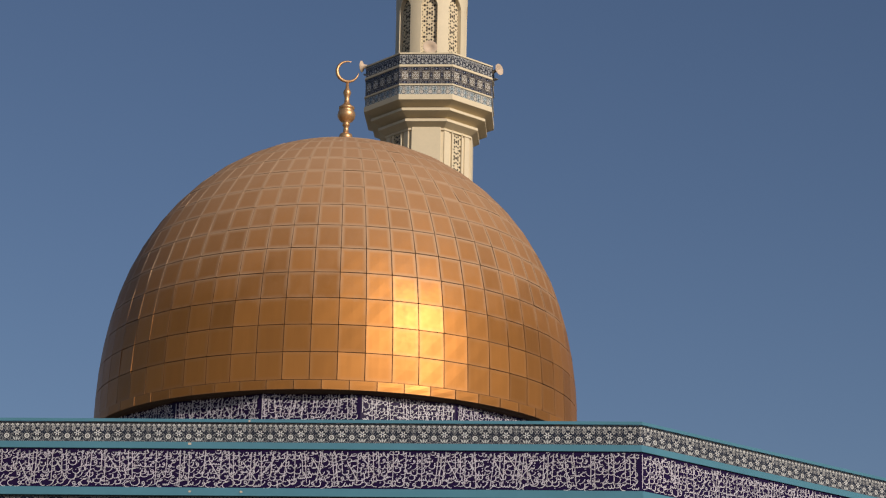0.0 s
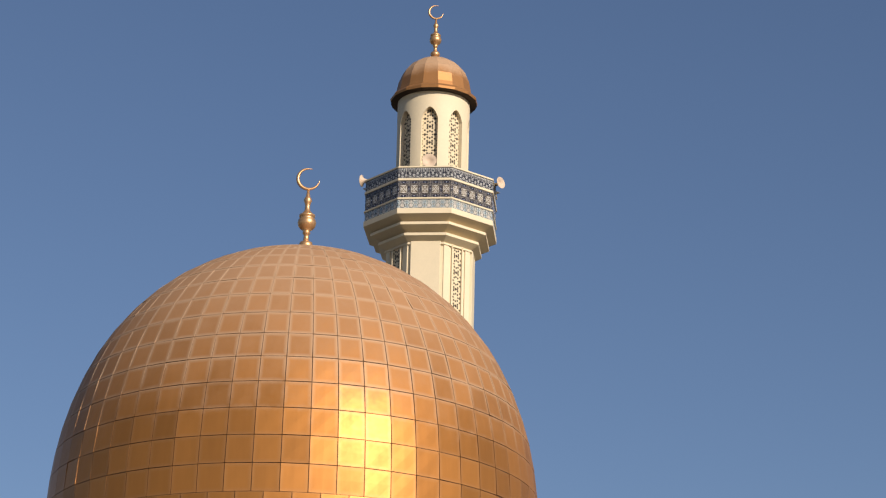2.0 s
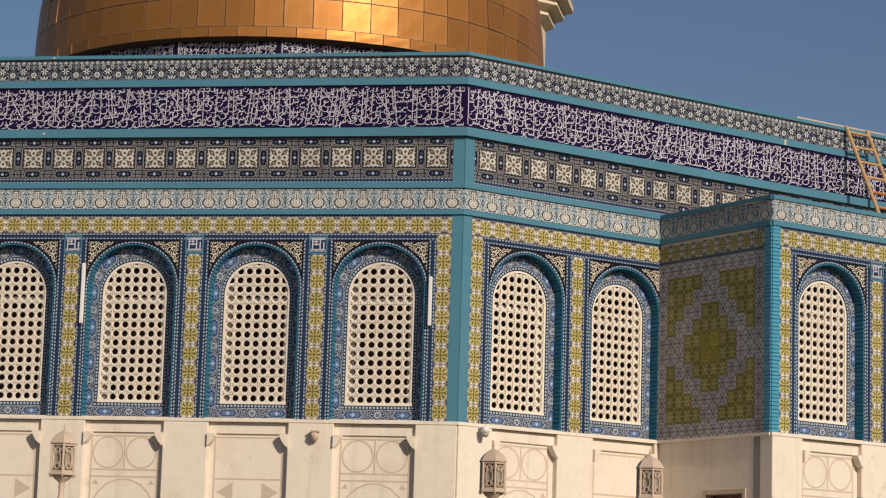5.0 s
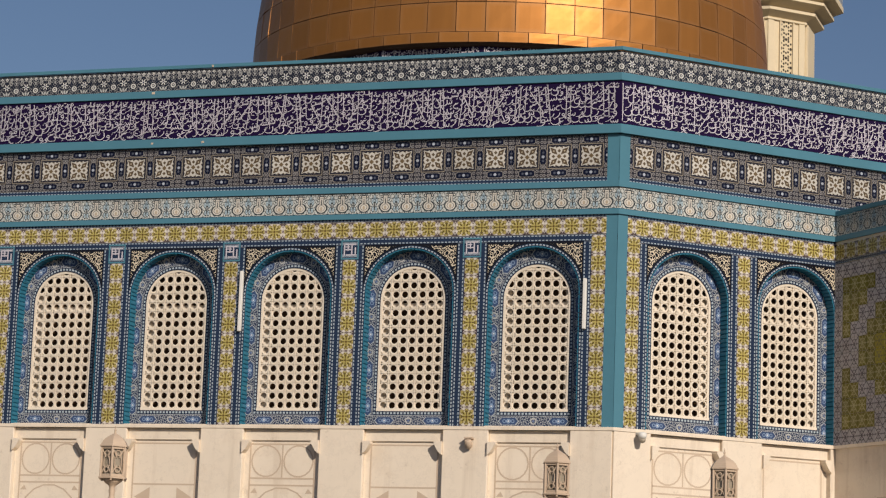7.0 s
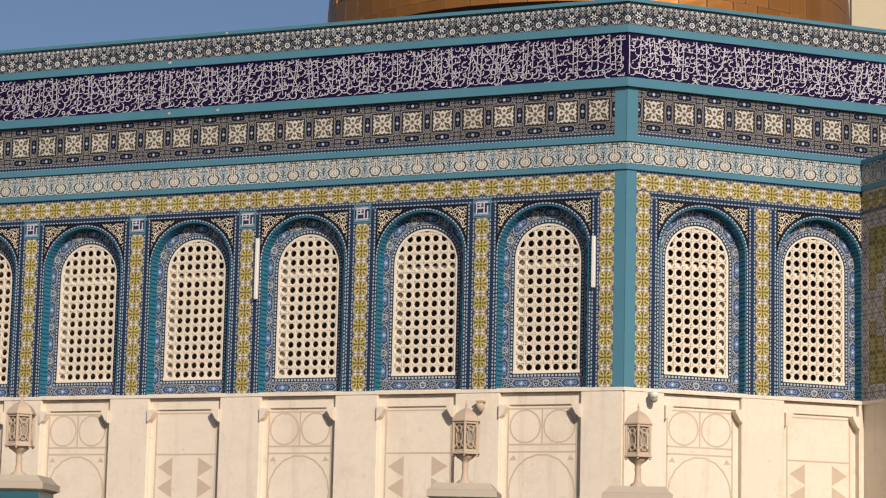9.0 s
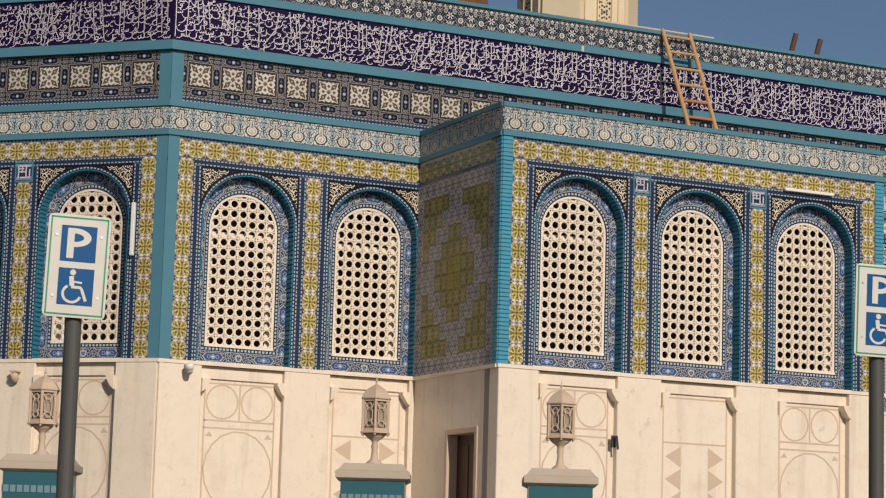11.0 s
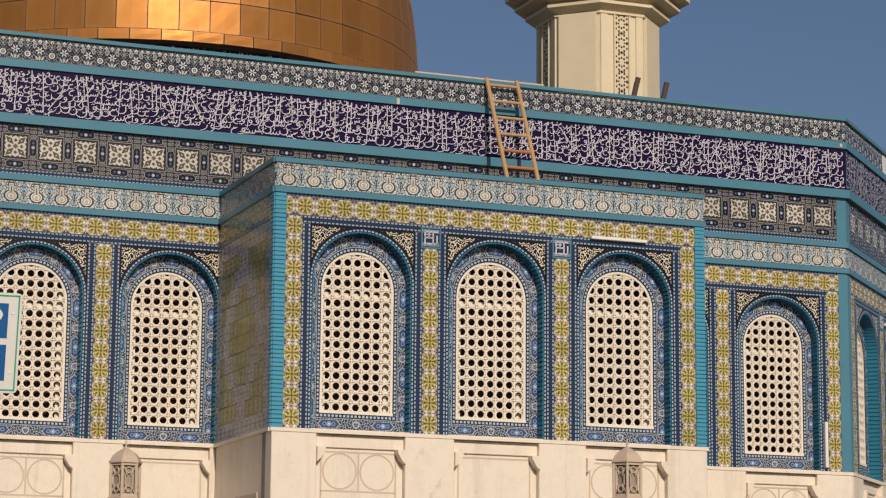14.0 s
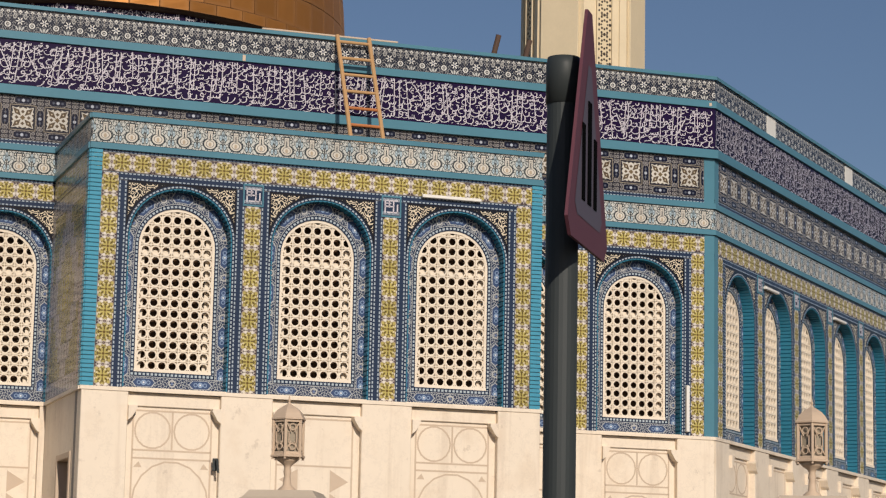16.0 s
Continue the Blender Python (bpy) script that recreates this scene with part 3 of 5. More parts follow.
# ---- one window, built once ----
def build_window(parent_name="window_1"):
    w = tagged(new(parent_name), "arched window with a pierced cream stone grille in blue tiled frame", "window", kind="structure")
    dep = 0.25
    face_in, face_out = arch(0.940, SILL, 8.40, 0.895), arch(0.994, SILL, 8.40, 0.950)
    child("arch_ring", ring_mesh("arch_ring", face_in, face_out, 0.006, M["dots"], 0.02), w, label="navy glazed ring with a dotted line")
    # spandrels: between the ring and the square head
    for side in (-1, 1):
        pts = [(x, z) for x, z in face_out[2:-2] if x * side >= -0.001]
        if side < 0:
            pts = pts[::-1]
        verts, uvs = [], []
        for x, z in pts:
            verts += [(x, -0.005, z), (x, -0.005, HEAD + 0.012)]
        faces = []
        for i in range(len(pts) - 1):
            f = (2 * i, 2 * i + 2, 2 * i + 3, 2 * i + 1)
            faces.append(f if side > 0 else f[::-1])
        uvs = [(abs(v[0]), v[2]) for v in verts]
        child("spandrel", mesh_of("spandrel", verts, faces, M["arabesque"], uvs), w, label="black spandrel with cream arabesque")
    # the ribbed reveal
    verts, faces = [], []
    path = face_in
    dense = []
    for a, b in zip(path, path[1:]):
        n = max(1, round(math.dist(a, b) / 0.088))
        dense += [(a[0] + (b[0] - a[0]) * i / n, a[1] + (b[1] - a[1]) * i / n) for i in range(n)]
    dense.append(path[-1])
    for a, b in zip(dense, dense[1:]):
        t = Vector((b[0] - a[0], b[1] - a[1])).normalized()
        nrm = Vector((t.y, -t.x)) * 0.024
        k = len(verts)
        a_, b_ = Vector(a), Vector(b)
        q = [a_, a_ + t * 0.014 + nrm, b_ - t * 0.014 + nrm, b_]
        verts += [(p.x, 0.0, p.y) for p in q] + [(p.x, dep, p.y) for p in q]
        faces += [(k + i, k + i + 4, k + i + 5, k + i + 1) for i in range(3)]
        faces += [(k, k + 1, k + 2, k + 3)]
    child("reveal", mesh_of("reveal", verts, faces, M["peacock"]), w, label="turquoise ribbed brick reveal")
    # the frame at the back of the niche
    bands = arch(0.692, 6.03, 8.29, 0.680), arch(0.764, 6.03, 8.30, 0.750), arch(0.985, 6.03, 8.33, 0.985)
    foot_in, foot_out = arch(0.764, 5.74, 8.30, 0.750), arch(0.985, 5.74, 8.33, 0.985)
    child("inner_border", ring_mesh("inner_border", bands[0], bands[1], -dep + 0.004, M["dots"], 0.03), w)
    child("frame", ring_mesh("frame", foot_in, foot_out, -dep, M["jamb_band"], 0.03), w, label="blue glazed frame with long cartouches")
    child("inner_border", ring_mesh("inner_border", [(-0.764, 5.945), (0.764, 5.945)], [(-0.764, 6.03), (0.764, 6.03)], -dep + 0.004, M["dots"]), w)
    child("sill_panel", ring_mesh("sill_panel", [(-0.96, 5.735), (0.96, 5.735)], [(-0.96, 5.945), (0.96, 5.945)], -dep + 0.006, M["sill_band"]), w)
    child("sill_border", bm_mesh("sill_border", boxes((-0.935, 0.935, 0.0, dep, SILL - 0.03, SILL + 0.012)), M["marble"]), w)
    child("grille_border", ring_mesh("grille_border", arch(0.648, 6.075, 8.29, 0.632), arch(0.700, 6.03, 8.29, 0.69), -dep - 0.012, M["grille"], 0.03), w)
    child("grille_rail", bm_mesh("grille_rail", boxes((-0.70, 0.70, dep - 0.005, dep + 0.06, 6.025, 6.085), bevel=0.005), M["grille"]), w)
    # added sheet, coloured as the dim interior that shows through the holes
    backing = arch(0.72, 6.03, 8.29, 0.70)
    child("inner_screen", mesh_of("inner_screen", [(x, dep + 0.21, z) for x, z in backing], [tuple(range(len(backing)))[::-1]], M["inner"]), w, label="added brown backing for the dim interior behind the grille")
    inner_ = boxes((-0.72, -0.555, dep + 0.13, dep + 0.17, 6.03, 8.5), (0.555, 0.72, dep + 0.13, dep + 0.17, 6.03, 8.5), (-0.555, 0.555, dep + 0.13, dep + 0.17, 8.13, 8.23))
    part("inner_frame", inner_, M["grille"], w, "cream frame and transom behind the grille")
    # the pierced grille: cells with round holes
    verts, faces = [], []
    s = 0.187
    hole, n, thick = 0.067, 12, 0.030
    for i in range(-4, 5):
        for j in range(0, 17):
            cx, cz = i * s, 6.15 + j * s
            if abs(cx) - s / 2 > 0.70 or (cz > 8.3 and math.hypot(cx, cz - 8.3) > 0.80):
                continue
            k = len(verts)
            for a in range(n):
                th = 2 * math.pi * (a + 0.5) / n
                c_, s_ = math.cos(th), math.sin(th)
                far = min(s / 2 / max(abs(c_), abs(s_)), (s - 0.058) / (abs(c_) + abs(s_)))
                verts += [(cx + c_ * far, 0, cz + s_ * far), (cx + c_ * (hole + 0.010), -0.004, cz + s_ * (hole + 0.010)),
                          (cx + c_ * hole, 0.0, cz + s_ * hole), (cx + c_ * hole, thick, cz + s_ * hole)]
            for a in range(n):
                b = (a + 1) % n
                for q in range(3):
                    faces.append((k + 4 * a + q, k + 4 * b + q, k + 4 * b + q + 1, k + 4 * a + q + 1))
            # a small cross between four holes
            k = len(verts)
            x0, z0 = cx + s / 2, cz + s / 2
            for dx, dz in ((0.0, 0.050), (-0.050, 0.0), (0.0, -0.050), (0.050, 0.0)):
                verts.append((x0 + dx * 1.32, 0.004, z0 + dz * 1.32))
            verts.append((x0, 0.085, z0))
            faces += [(k + q, k + (q + 1) % 4, k + 4) for q in range(4)]
    child("grille", mesh_of("grille", verts, faces, M["grille"]), w, pose(0, dep + 0.03, 0), "cream cast stone grille with round holes")
    # raised ridges between the holes
    bm = bmesh.new()
    for i in range(-4, 4):
        x = (i + 0.5) * s
        if abs(x) < 0.66:
            box(bm, x - 0.009, x + 0.009, -0.014, 0.03, 6.06, 8.29 + 0.66 * math.sqrt(1 - (x / 0.68) ** 2))
    for j in range(0, 16):
        z = 6.15 + (j + 0.5) * s
        wide = 0.67 if z < 8.3 else 0.67 * math.sqrt(max(0.0, 1 - ((z - 8.29) / 0.66) ** 2))
        if wide > 0.1:
            box(bm, -wide, wide, -0.012, 0.03, z - 0.009, z + 0.009)
    part("ridge", bm, M["grille"], w, m=pose(0, dep + 0.03, 0))
    return w


# ---- lettering: plain curved bars in the size and colour of the inscription ----
def lettering(name, length, z0, z1, seed, h=0.012, dense=1.0):
    rnd = random.Random(seed)
    verts, faces = [], []
    H = z1 - z0

    def ribbon(pts, w0, w1):
        k = len(verts)
        n = len(pts)
        for i, p in enumerate(pts):
            a, b = pts[max(0, i - 1)], pts[min(n - 1, i + 1)]
            t = Vector((b[0] - a[0], b[1] - a[1]))
            t = t.normalized() if t.length > 1e-6 else Vector((1, 0))
            w = (w0 + (w1 - w0) * i / (n - 1)) / 2
            nx, nz = -t.y * w, t.x * w
            verts.extend([(min(p[0] + nx, length - 0.02), -h, p[1] + nz), (min(p[0] - nx, length - 0.02), -h, p[1] - nz)])
        faces.extend((k + 2 * i, k + 2 * i + 1, k + 2 * i + 3, k + 2 * i + 2) for i in range(n - 1))

    def arc(cx, cz, r, a0, a1, sq=1.0, n=9):
        return [(cx + r * math.cos(a0 + (a1 - a0) * i / n), cz + r * sq * math.sin(a0 + (a1 - a0) * i / n)) for i in range(n + 1)]

    pen = H * 0.0215

    x = 0.03
    while x < length - 0.07:      # tall uprights, thick above and thin below, in leaning groups
        lean_ = rnd.choice((-0.10, -0.04, 0.0, 0.05, 0.12)) * H
        for q in range(rnd.choice((1, 1, 2, 2, 3))):
            base, top = z0 + H * rnd.choice((0.06, 0.14, 0.30, 0.42)), z0 + H * rnd.uniform(0.90, 0.985)
            lo_x, hi_x = x, min(max(x + lean_ * (top - base) / H, 0.03), length - 0.05)
            ribbon([(hi_x - pen * 0.9, top - pen * 0.9), (hi_x, top), ((lo_x + hi_x) / 2 + pen * 0.25, (top + base) / 2), (lo_x, base)], pen * 1.1, pen * 0.75)
            if rnd.random() < 0.35:   # it turns into a foot
                ribbon([(lo_x, base), (lo_x - H * 0.03, base - H * 0.035), (max(lo_x - H * 0.10, 0.03), base - H * 0.03)], pen * 0.9, pen * 0.5)
            x += H * rnd.uniform(0.085, 0.14)
            if x > length - 0.07:
                break
        if rnd.random() < 0.45 and 0.3 * H < x < length - H * 0.5:   # a long slanting stroke that ends in a flat base
            a0 = rnd.uniform(0.62, 0.92)
            w_ = H * rnd.uniform(0.22, 0.40)
            sgn = rnd.choice((-1, 1))
            ribbon([(x, z0 + H * a0), (x + sgn * w_ * 0.45, z0 + H * (a0 - 0.22)), (x + sgn * w_, z0 + H * (a0 - 0.50)), (x + sgn * w_ * 0.8, z0 + H * (a0 - 0.55))], pen * 1.1, pen * 0.9)
        x += H * rnd.uniform(0.10, 0.30)
    for level, low, high, gap in ((0.04, 0.08, 0.13, 0.3), (0.20, 0.075, 0.12, 0.7), (0.36, 0.07, 0.115, 0.9), (0.53, 0.06, 0.105, 1.2), (0.70, 0.055, 0.09, 1.6), (0.84, 0.045, 0.07, 2.4)):   # joined words
        x = 0.03 + rnd.uniform(0, 0.06)
        while x < length - 0.12:
            r = H * rnd.uniform(low, high)
            cz = z0 + H * (level + rnd.uniform(-0.02, 0.07))
            tilt_ = rnd.uniform(-0.05, 0.16)
            pick = rnd.random()
            if pick < 0.30:       # a deep bowl with a raised end
                pts = arc(x + r, cz + r * 0.7, r, math.pi * 0.90, math.pi * 2.08, 0.80)
                ribbon(pts + [(pts[-1][0] - r * 0.05, pts[-1][1] + r * 0.45)], pen * 0.5, pen * 1.25)
                x += r * 1.7
            elif pick < 0.50:     # a ring on a sweeping tail
                ribbon(arc(x + r * 1.3, cz + r * 0.55, r * 0.34, 0, math.pi * 2, 0.9), pen * 0.9, pen * 1.0)
                ribbon([(x + r * 1.66, cz + r * 0.55), (x + r * 1.6, cz + r * 0.05), (x + r * 1.2, cz - r * 0.30), (x + r * 0.6, cz - r * 0.45), (x, cz - r * 0.35)], pen * 1.1, pen * 0.45)
                x += r * 1.55
            elif pick < 0.68:     # a rising word with teeth
                n = rnd.choice((2, 3))
                w = r * 0.62
                pts = []
                for q in range(n):
                    up = q * w * tilt_
                    pts += [(x + q * w, cz + r * 0.42 + up), (x + q * w + w * 0.12, cz + r * 0.06 + up), (x + q * w + w * 0.5, cz - r * 0.04 + up), (x + q * w + w * 0.9, cz + r * 0.08 + up)]
                ribbon(pts + [(x + n * w, cz + r * 0.7 + n * w * tilt_)], pen * 1.0, pen)
                x += n * w
            elif pick < 0.84:     # a hook that opens to one side over a deep curl
                ribbon([(x + r * 1.5, cz + r * 0.95), (x + r * 1.0, cz + r * 0.75), (x + r * 0.55, cz + r * 0.80)], pen * 0.6, pen * 1.1)
                ribbon([(x + r * 1.2, cz + r * 0.72)] + arc(x + r * 0.85, cz, r * 0.72, math.pi * 0.62, math.pi * 1.66, 0.85), pen * 0.9, pen * 0.7)
                x += r * 1.5
            else:                 # a slanting sweep below the line
                ribbon([(x + r * 1.6, cz + r * 0.9), (x + r * 1.35, cz + r * 0.3), (x + r * 0.8, cz - r * 0.15), (x + r * 0.1, cz - r * 0.30)], pen * 1.1, pen * 0.4)
                x += r * 1.2
            for q in range(rnd.choice((0, 1, 1, 2, 3))):   # points and short vowel strokes
                cx, cy = x - r * rnd.uniform(0.2, 1.4), cz + r * rnd.choice((-0.70, 1.0, 1.25))
                cx, cy = min(max(cx, 0.03), length - 0.06), min(max(cy, z0 + 0.03), z1 - 0.03)
                ribbon([(cx, cy), (cx + pen * 1.5, cy + pen * 0.9)], pen * 0.8, pen * 0.6)
            x += r * rnd.uniform(0.0, 0.30) * gap
    return mesh_of(name, verts, faces, M["script"])


# ---- ground ----
bm = bmesh.new()
bmesh.ops.create_grid(bm, x_segments=40, y_segments=40, size=1500)
tagged(new("ground", bm_mesh("ground", bm, M["ground"])), "dusty pale paving reaching the horizon", "ground", kind="structure")
bm = bmesh.new()
box(bm, -90, 90, -3.6, 3.6, -0.10, 0.012)
road = tagged(new("road", bm_mesh("road", bm, M["asphalt"])), "worn dark asphalt road beside the mosque", "road", kind="structure")
road.matrix_basis = pose(13.5, -43.6, 0, 0, 0, 32)

# ---- shared tiles ----
T = dict(
    yellow=tile_mesh("yellow_tile", P / 7, Z["yel1"] - Z["yel0"], M["yellow"], v0=0.06, v1=0.94),
    yellow_up=tile_mesh("yellow_tile", 0.30, P / 7, M["yellow"], u0=0.09, u1=0.91),
    square=tile_mesh("medallion_tile", P / 4, Z["sq1"] - Z["sq0"] - 0.10, M["square"]),
    floral=tile_mesh("floral_tile", L / 41, Z["flo1"] - Z["flo0"], M["floral"]),
    star=tile_mesh("star_tile", L / 41, Z["st1"] - Z["st0"], M["star"]),
    name_plate=tile_mesh("name_tile", 0.34, 0.36, M["border"]),
)
rib = boxes(*[(-0.105, 0.105, -0.03, 0.0, SILL + i * 0.0762, SILL + i * 0.0762 + 0.066) for i in range(55)], bevel=0.006)
RIBS = bm_mesh("ribbed_column", rib, M["turquoise"])
WINDOW = build_window()
window_poses = []


def name_bars():
    """Square lettering on the small plates, as plain bars."""
    bars = [(-0.13, 0.13, 0.10, 0.125), (-0.13, -0.105, -0.12, 0.12), (-0.05, -0.025, -0.02, 0.12), (0.03, 0.055, -0.12, 0.12), (0.105, 0.13, -0.12, 0.05),
            (-0.13, 0.05, -0.01, 0.015), (-0.08, 0.13, -0.12, -0.095), (-0.10, 0.0, 0.05, 0.07)]
    return bm_mesh("name_bars", boxes(*[(a, b, -0.016, -0.010, c, d) for a, b, c, d in bars]), M["script"])


NAME_BARS = name_bars()
PILASTER = bm_mesh("pilaster", boxes((-0.47, 0.47, -0.05, 0.3, 0, SILL - 0.07), bevel=0.012), M["marble"])


def corbel_mesh():
    bm = bmesh.new()
    prof = [(0, 5.40), (0.16, 5.40), (0.16, 5.35), (0.07, 5.20), (0.0, 5.14)]
    vs = [[bm.verts.new((x, y, z)) for x, z in prof] for y in (-0.11, 0.10)]
    bm.faces.new(vs[0]), bm.faces.new(vs[1][::-1])
    for i in range(len(prof)):
        j = (i + 1) % len(prof)
        bm.faces.new((vs[0][i], vs[1][i], vs[1][j], vs[0][j]))
    return bm_mesh("corbel", bm, M["marble"])


CORBEL = corbel_mesh()
PANEL = bm_mesh("recess_panel", boxes((-0.84, 0.84, 0.09, 0.3, 0, 5.41)), M["marble"])
LINTEL = bm_mesh("lintel", boxes((-0.83, 0.83, 0.045, 0.3, 5.40, SILL - 0.07), bevel=0.01), M["marble"])


def inlay_mesh(kind):
    """Thin stone strips let into the recessed panel."""
    verts, faces = [], []

    def poly(pts):
        k = len(verts)
        n = len(pts)
        verts.extend((x, 0.087, z) for x, z in pts)
        verts.extend((x, 0.091, z) for x, z in pts)
        faces.append(tuple(range(k, k + n)))
        faces.extend((k + i, k + (i + 1) % n, k + n + (i + 1) % n, k + n + i) for i in range(n))

    def bar(x0, z0, x1, z1, w=0.032):
        t = Vector((x1 - x0, z1 - z0)).normalized() * (w / 2)
        poly([(x0 + t.y, z0 - t.x), (x1 + t.y, z1 - t.x), (x1 - t.y, z1 + t.x), (x0 - t.y, z0 + t.x)])

    def circle_line(cx, cz, r, w=0.030, stretch=1.0, n=18):
        for i in range(n):
            a, b = 2 * math.pi * i / n, 2 * math.pi * (i + 1) / n
            bar(cx + r * math.cos(a), cz + r * math.sin(a) * stretch, cx + r * math.cos(b), cz + r * math.sin(b) * stretch, w)

    for x in (-0.70, 0.70):
        bar(x, 0.4, x, 5.33)
    bar(-0.72, 5.33, 0.72, 5.33)
    if kind == 1:
        for cx in (-0.35, 0.35):
            circle_line(cx, 4.99, 0.315)
        bar(0, 4.66, 0, 5.32)
        bar(-0.7, 4.64, 0.7, 4.64), bar(-0.7, 4.50, 0.7, 4.50)
        circle_line(0, 3.72, 0.68, stretch=1.08)
        for sgn in (-1, 1):
            poly([(sgn * 0.58, 4.44), (sgn * 0.67, 4.34), (sgn * 0.52, 4.34)][::sgn])
        circle_line(0, 2.1, 0.72)
    else:
        bar(-0.7, 4.49, 0.7, 4.49)
        for i in range(8):
            z = 4.43 - i * 0.42
            for sgn in (-1, 1):
                poly([(sgn * 0.30, z), (sgn * 0.30, z - 0.40), (sgn * 0.64, z - 0.20)][::-sgn])
    return mesh_of("inlay", verts, faces, M["inlay"])


INLAYS = {1: inlay_mesh(1), 2: inlay_mesh(2)}


def tile_row(parent, name, me, x0, x1, z, step, h=0.0):
    n = max(1, round((x1 - x0) / step))
    for i in range(n):
        ob = child(name, me, parent, pose(x0 + (i + 0.5) * (x1 - x0) / n, -h, z))
        ob.scale = ((x1 - x0) / n / step, 1, 1)


def band(parent, name, x0, x1, z0, z1, h, material, label="", grow=True):
    g = h * 0.40 if grow else 0
    child(name, strip_mesh(name, x1 - x0 + 2 * g, z0, z1, h, material), parent, pose(x0 - g, 0, 0), label)


def storey(wall, m, x0, x1, bays, ends=("teal", "teal"), names=True, first=1):
    """The tiled storey with its windows and the marble dado under it, from x0 to x1; bays: the windows' middles."""
    band(wall, "border_strip", x0, x1, 9.855, Z["teal_a"], 0.010, M["border"], grow=False)
    tile_row(wall, "yellow_tile", T["yellow"], x0, x1, (Z["yel0"] + Z["yel1"]) / 2, P / 7)
    band(wall, "border_strip", x0, x1, HEAD + 0.01, HEAD + 0.14, 0.010, M["border"], grow=False)
    band(wall, "teal_moulding", x0, x1, Z["teal_a"], Z["flo0"] - 0.006, 0.055, M["teal"], "teal glazed moulding")
    tile_row(wall, "floral_tile", T["floral"], x0, x1, (Z["flo0"] + Z["flo1"]) / 2, L / 41)
    # uprights between the windows
    edges = [(a + P / 2) for a in bays[:-1]]
    up = [(e, True) for e in edges]
    lo, hi = bays[0] - W / 2, bays[-1] + W / 2
    for e, inner in up:
        child("border_strip", upright_mesh("border_strip", e - 0.305, e - 0.152, SILL, HEAD, 0.010, M["border"]), wall)
        child("border_strip", upright_mesh("border_strip", e + 0.152, e + 0.305, SILL, HEAD, 0.010, M["border"]), wall)
        top = 9.09 if names else 9.37
        n = 9 if names else 10
        for i in range(n):
            ob = child("yellow_tile", T["yellow_up"], wall, pose(e, 0, SILL + (i + 0.5) * (top - SILL) / n))
            ob.scale = (1, 1, (top - SILL) / n / (P / 7))
        if names:
            plate = child("name_tile", T["name_plate"], wall, pose(e, -0.004, 9.28), "small violet plate with white square lettering")
            child("name_bars", NAME_BARS, plate)
            child("plate_rim", bm_mesh("plate_rim", boxes((-0.19, 0.19, -0.02, 0, 0.17, 0.2), (-0.19, 0.19, -0.02, 0, -0.2, -0.17), (-0.19, -0.165, -0.02, 0, -0.17, 0.17),
                                                         (0.165, 0.19, -0.02, 0, -0.17, 0.17)), M["teal"]), plate)
    for side, edge, end in ((-1, x0, lo), (1, x1, hi)):
        room = abs(end - edge)
        if room < 0.55:
            continue
        c = end + side * (0.152 + 0.15)
        a, b = sorted((end, end + side * 0.152))
        child("border_strip", upright_mesh("border_strip", a, b, SILL, HEAD, 0.010, M["border"]), wall)
        for i in range(10):
            ob = child("yellow_tile", T["yellow_up"], wall, pose(c, 0, SILL + (i + 0.5) * (9.50 - SILL) / 10))
            ob.scale = (1, 1, (9.50 - SILL) / 10 / (P / 7))
        a, b = sorted((c + side * 0.15, edge))
        which = ends[0 if side < 0 else 1]
        if which == "teal":
            child("corner_strip", upright_mesh("corner_strip", a, b, SILL, Z["teal_a"], 0.014, M["teal"]), wall, label="plain teal glazed corner strip")
        else:
            child("ribbed_column", RIBS, wall, pose(edge - side * 0.10, 0, 0), "turquoise ribbed brick corner")
    for i, c in enumerate(bays):
        window_poses.append(m @ pose(c, 0, 0))
        child("recess_panel", PANEL, wall, pose(c, 0, 0))
        child("lintel", LINTEL, wall, pose(c, 0, 0))
        child("inlay", INLAYS[1 if (i + first) % 2 else 2], wall, pose(c, 0, 0), "tan stone inlay in geometric lines")
        child("corbel", CORBEL, wall, pose(c - 0.83, 0, 0))
        ob = child("corbel", CORBEL, wall, pose(c + 0.83, 0, 0))
        ob.scale = (-1, 1, 1)
    cuts = [x0] + [v for c in bays for v in (c - 0.83, c + 0.83)] + [x1]
    for a, b in zip(cuts[::2], cuts[1::2]):
        if b - a > 0.05:
            ob = child("pilaster", PILASTER, wall, pose((a + b) / 2, 0, 0))
            ob.scale = ((b - a) / 0.94, 1, 1)
    band(wall, "dado_ledge", x0, x1, SILL - 0.07, SILL - 0.004, 0.065, M["marble"])


def core(bays, spans, length, top, name, label):
    """The masonry behind the tiles, with an opening for every window."""
    bm = bmesh.new()
    box(bm, 0, length, 0.0, 0.45, HEAD, top)
    for x0, x1 in spans:
        box(bm, x0, x1, 0.31, 0.5, 0, SILL)
        cuts = [x0] + [v for c in bays if x0 < c < x1 for v in (c - 0.955, c + 0.955)] + [x1]
        for a, b in zip(cuts[::2], cuts[1::2]):
            if b > a:
                box(bm, a, b, 0.0, 0.45, SILL - 0.02, HEAD)
    return tagged(new(name, bm_mesh(name, bm, M["wall"])), label, "wall", kind="structure")


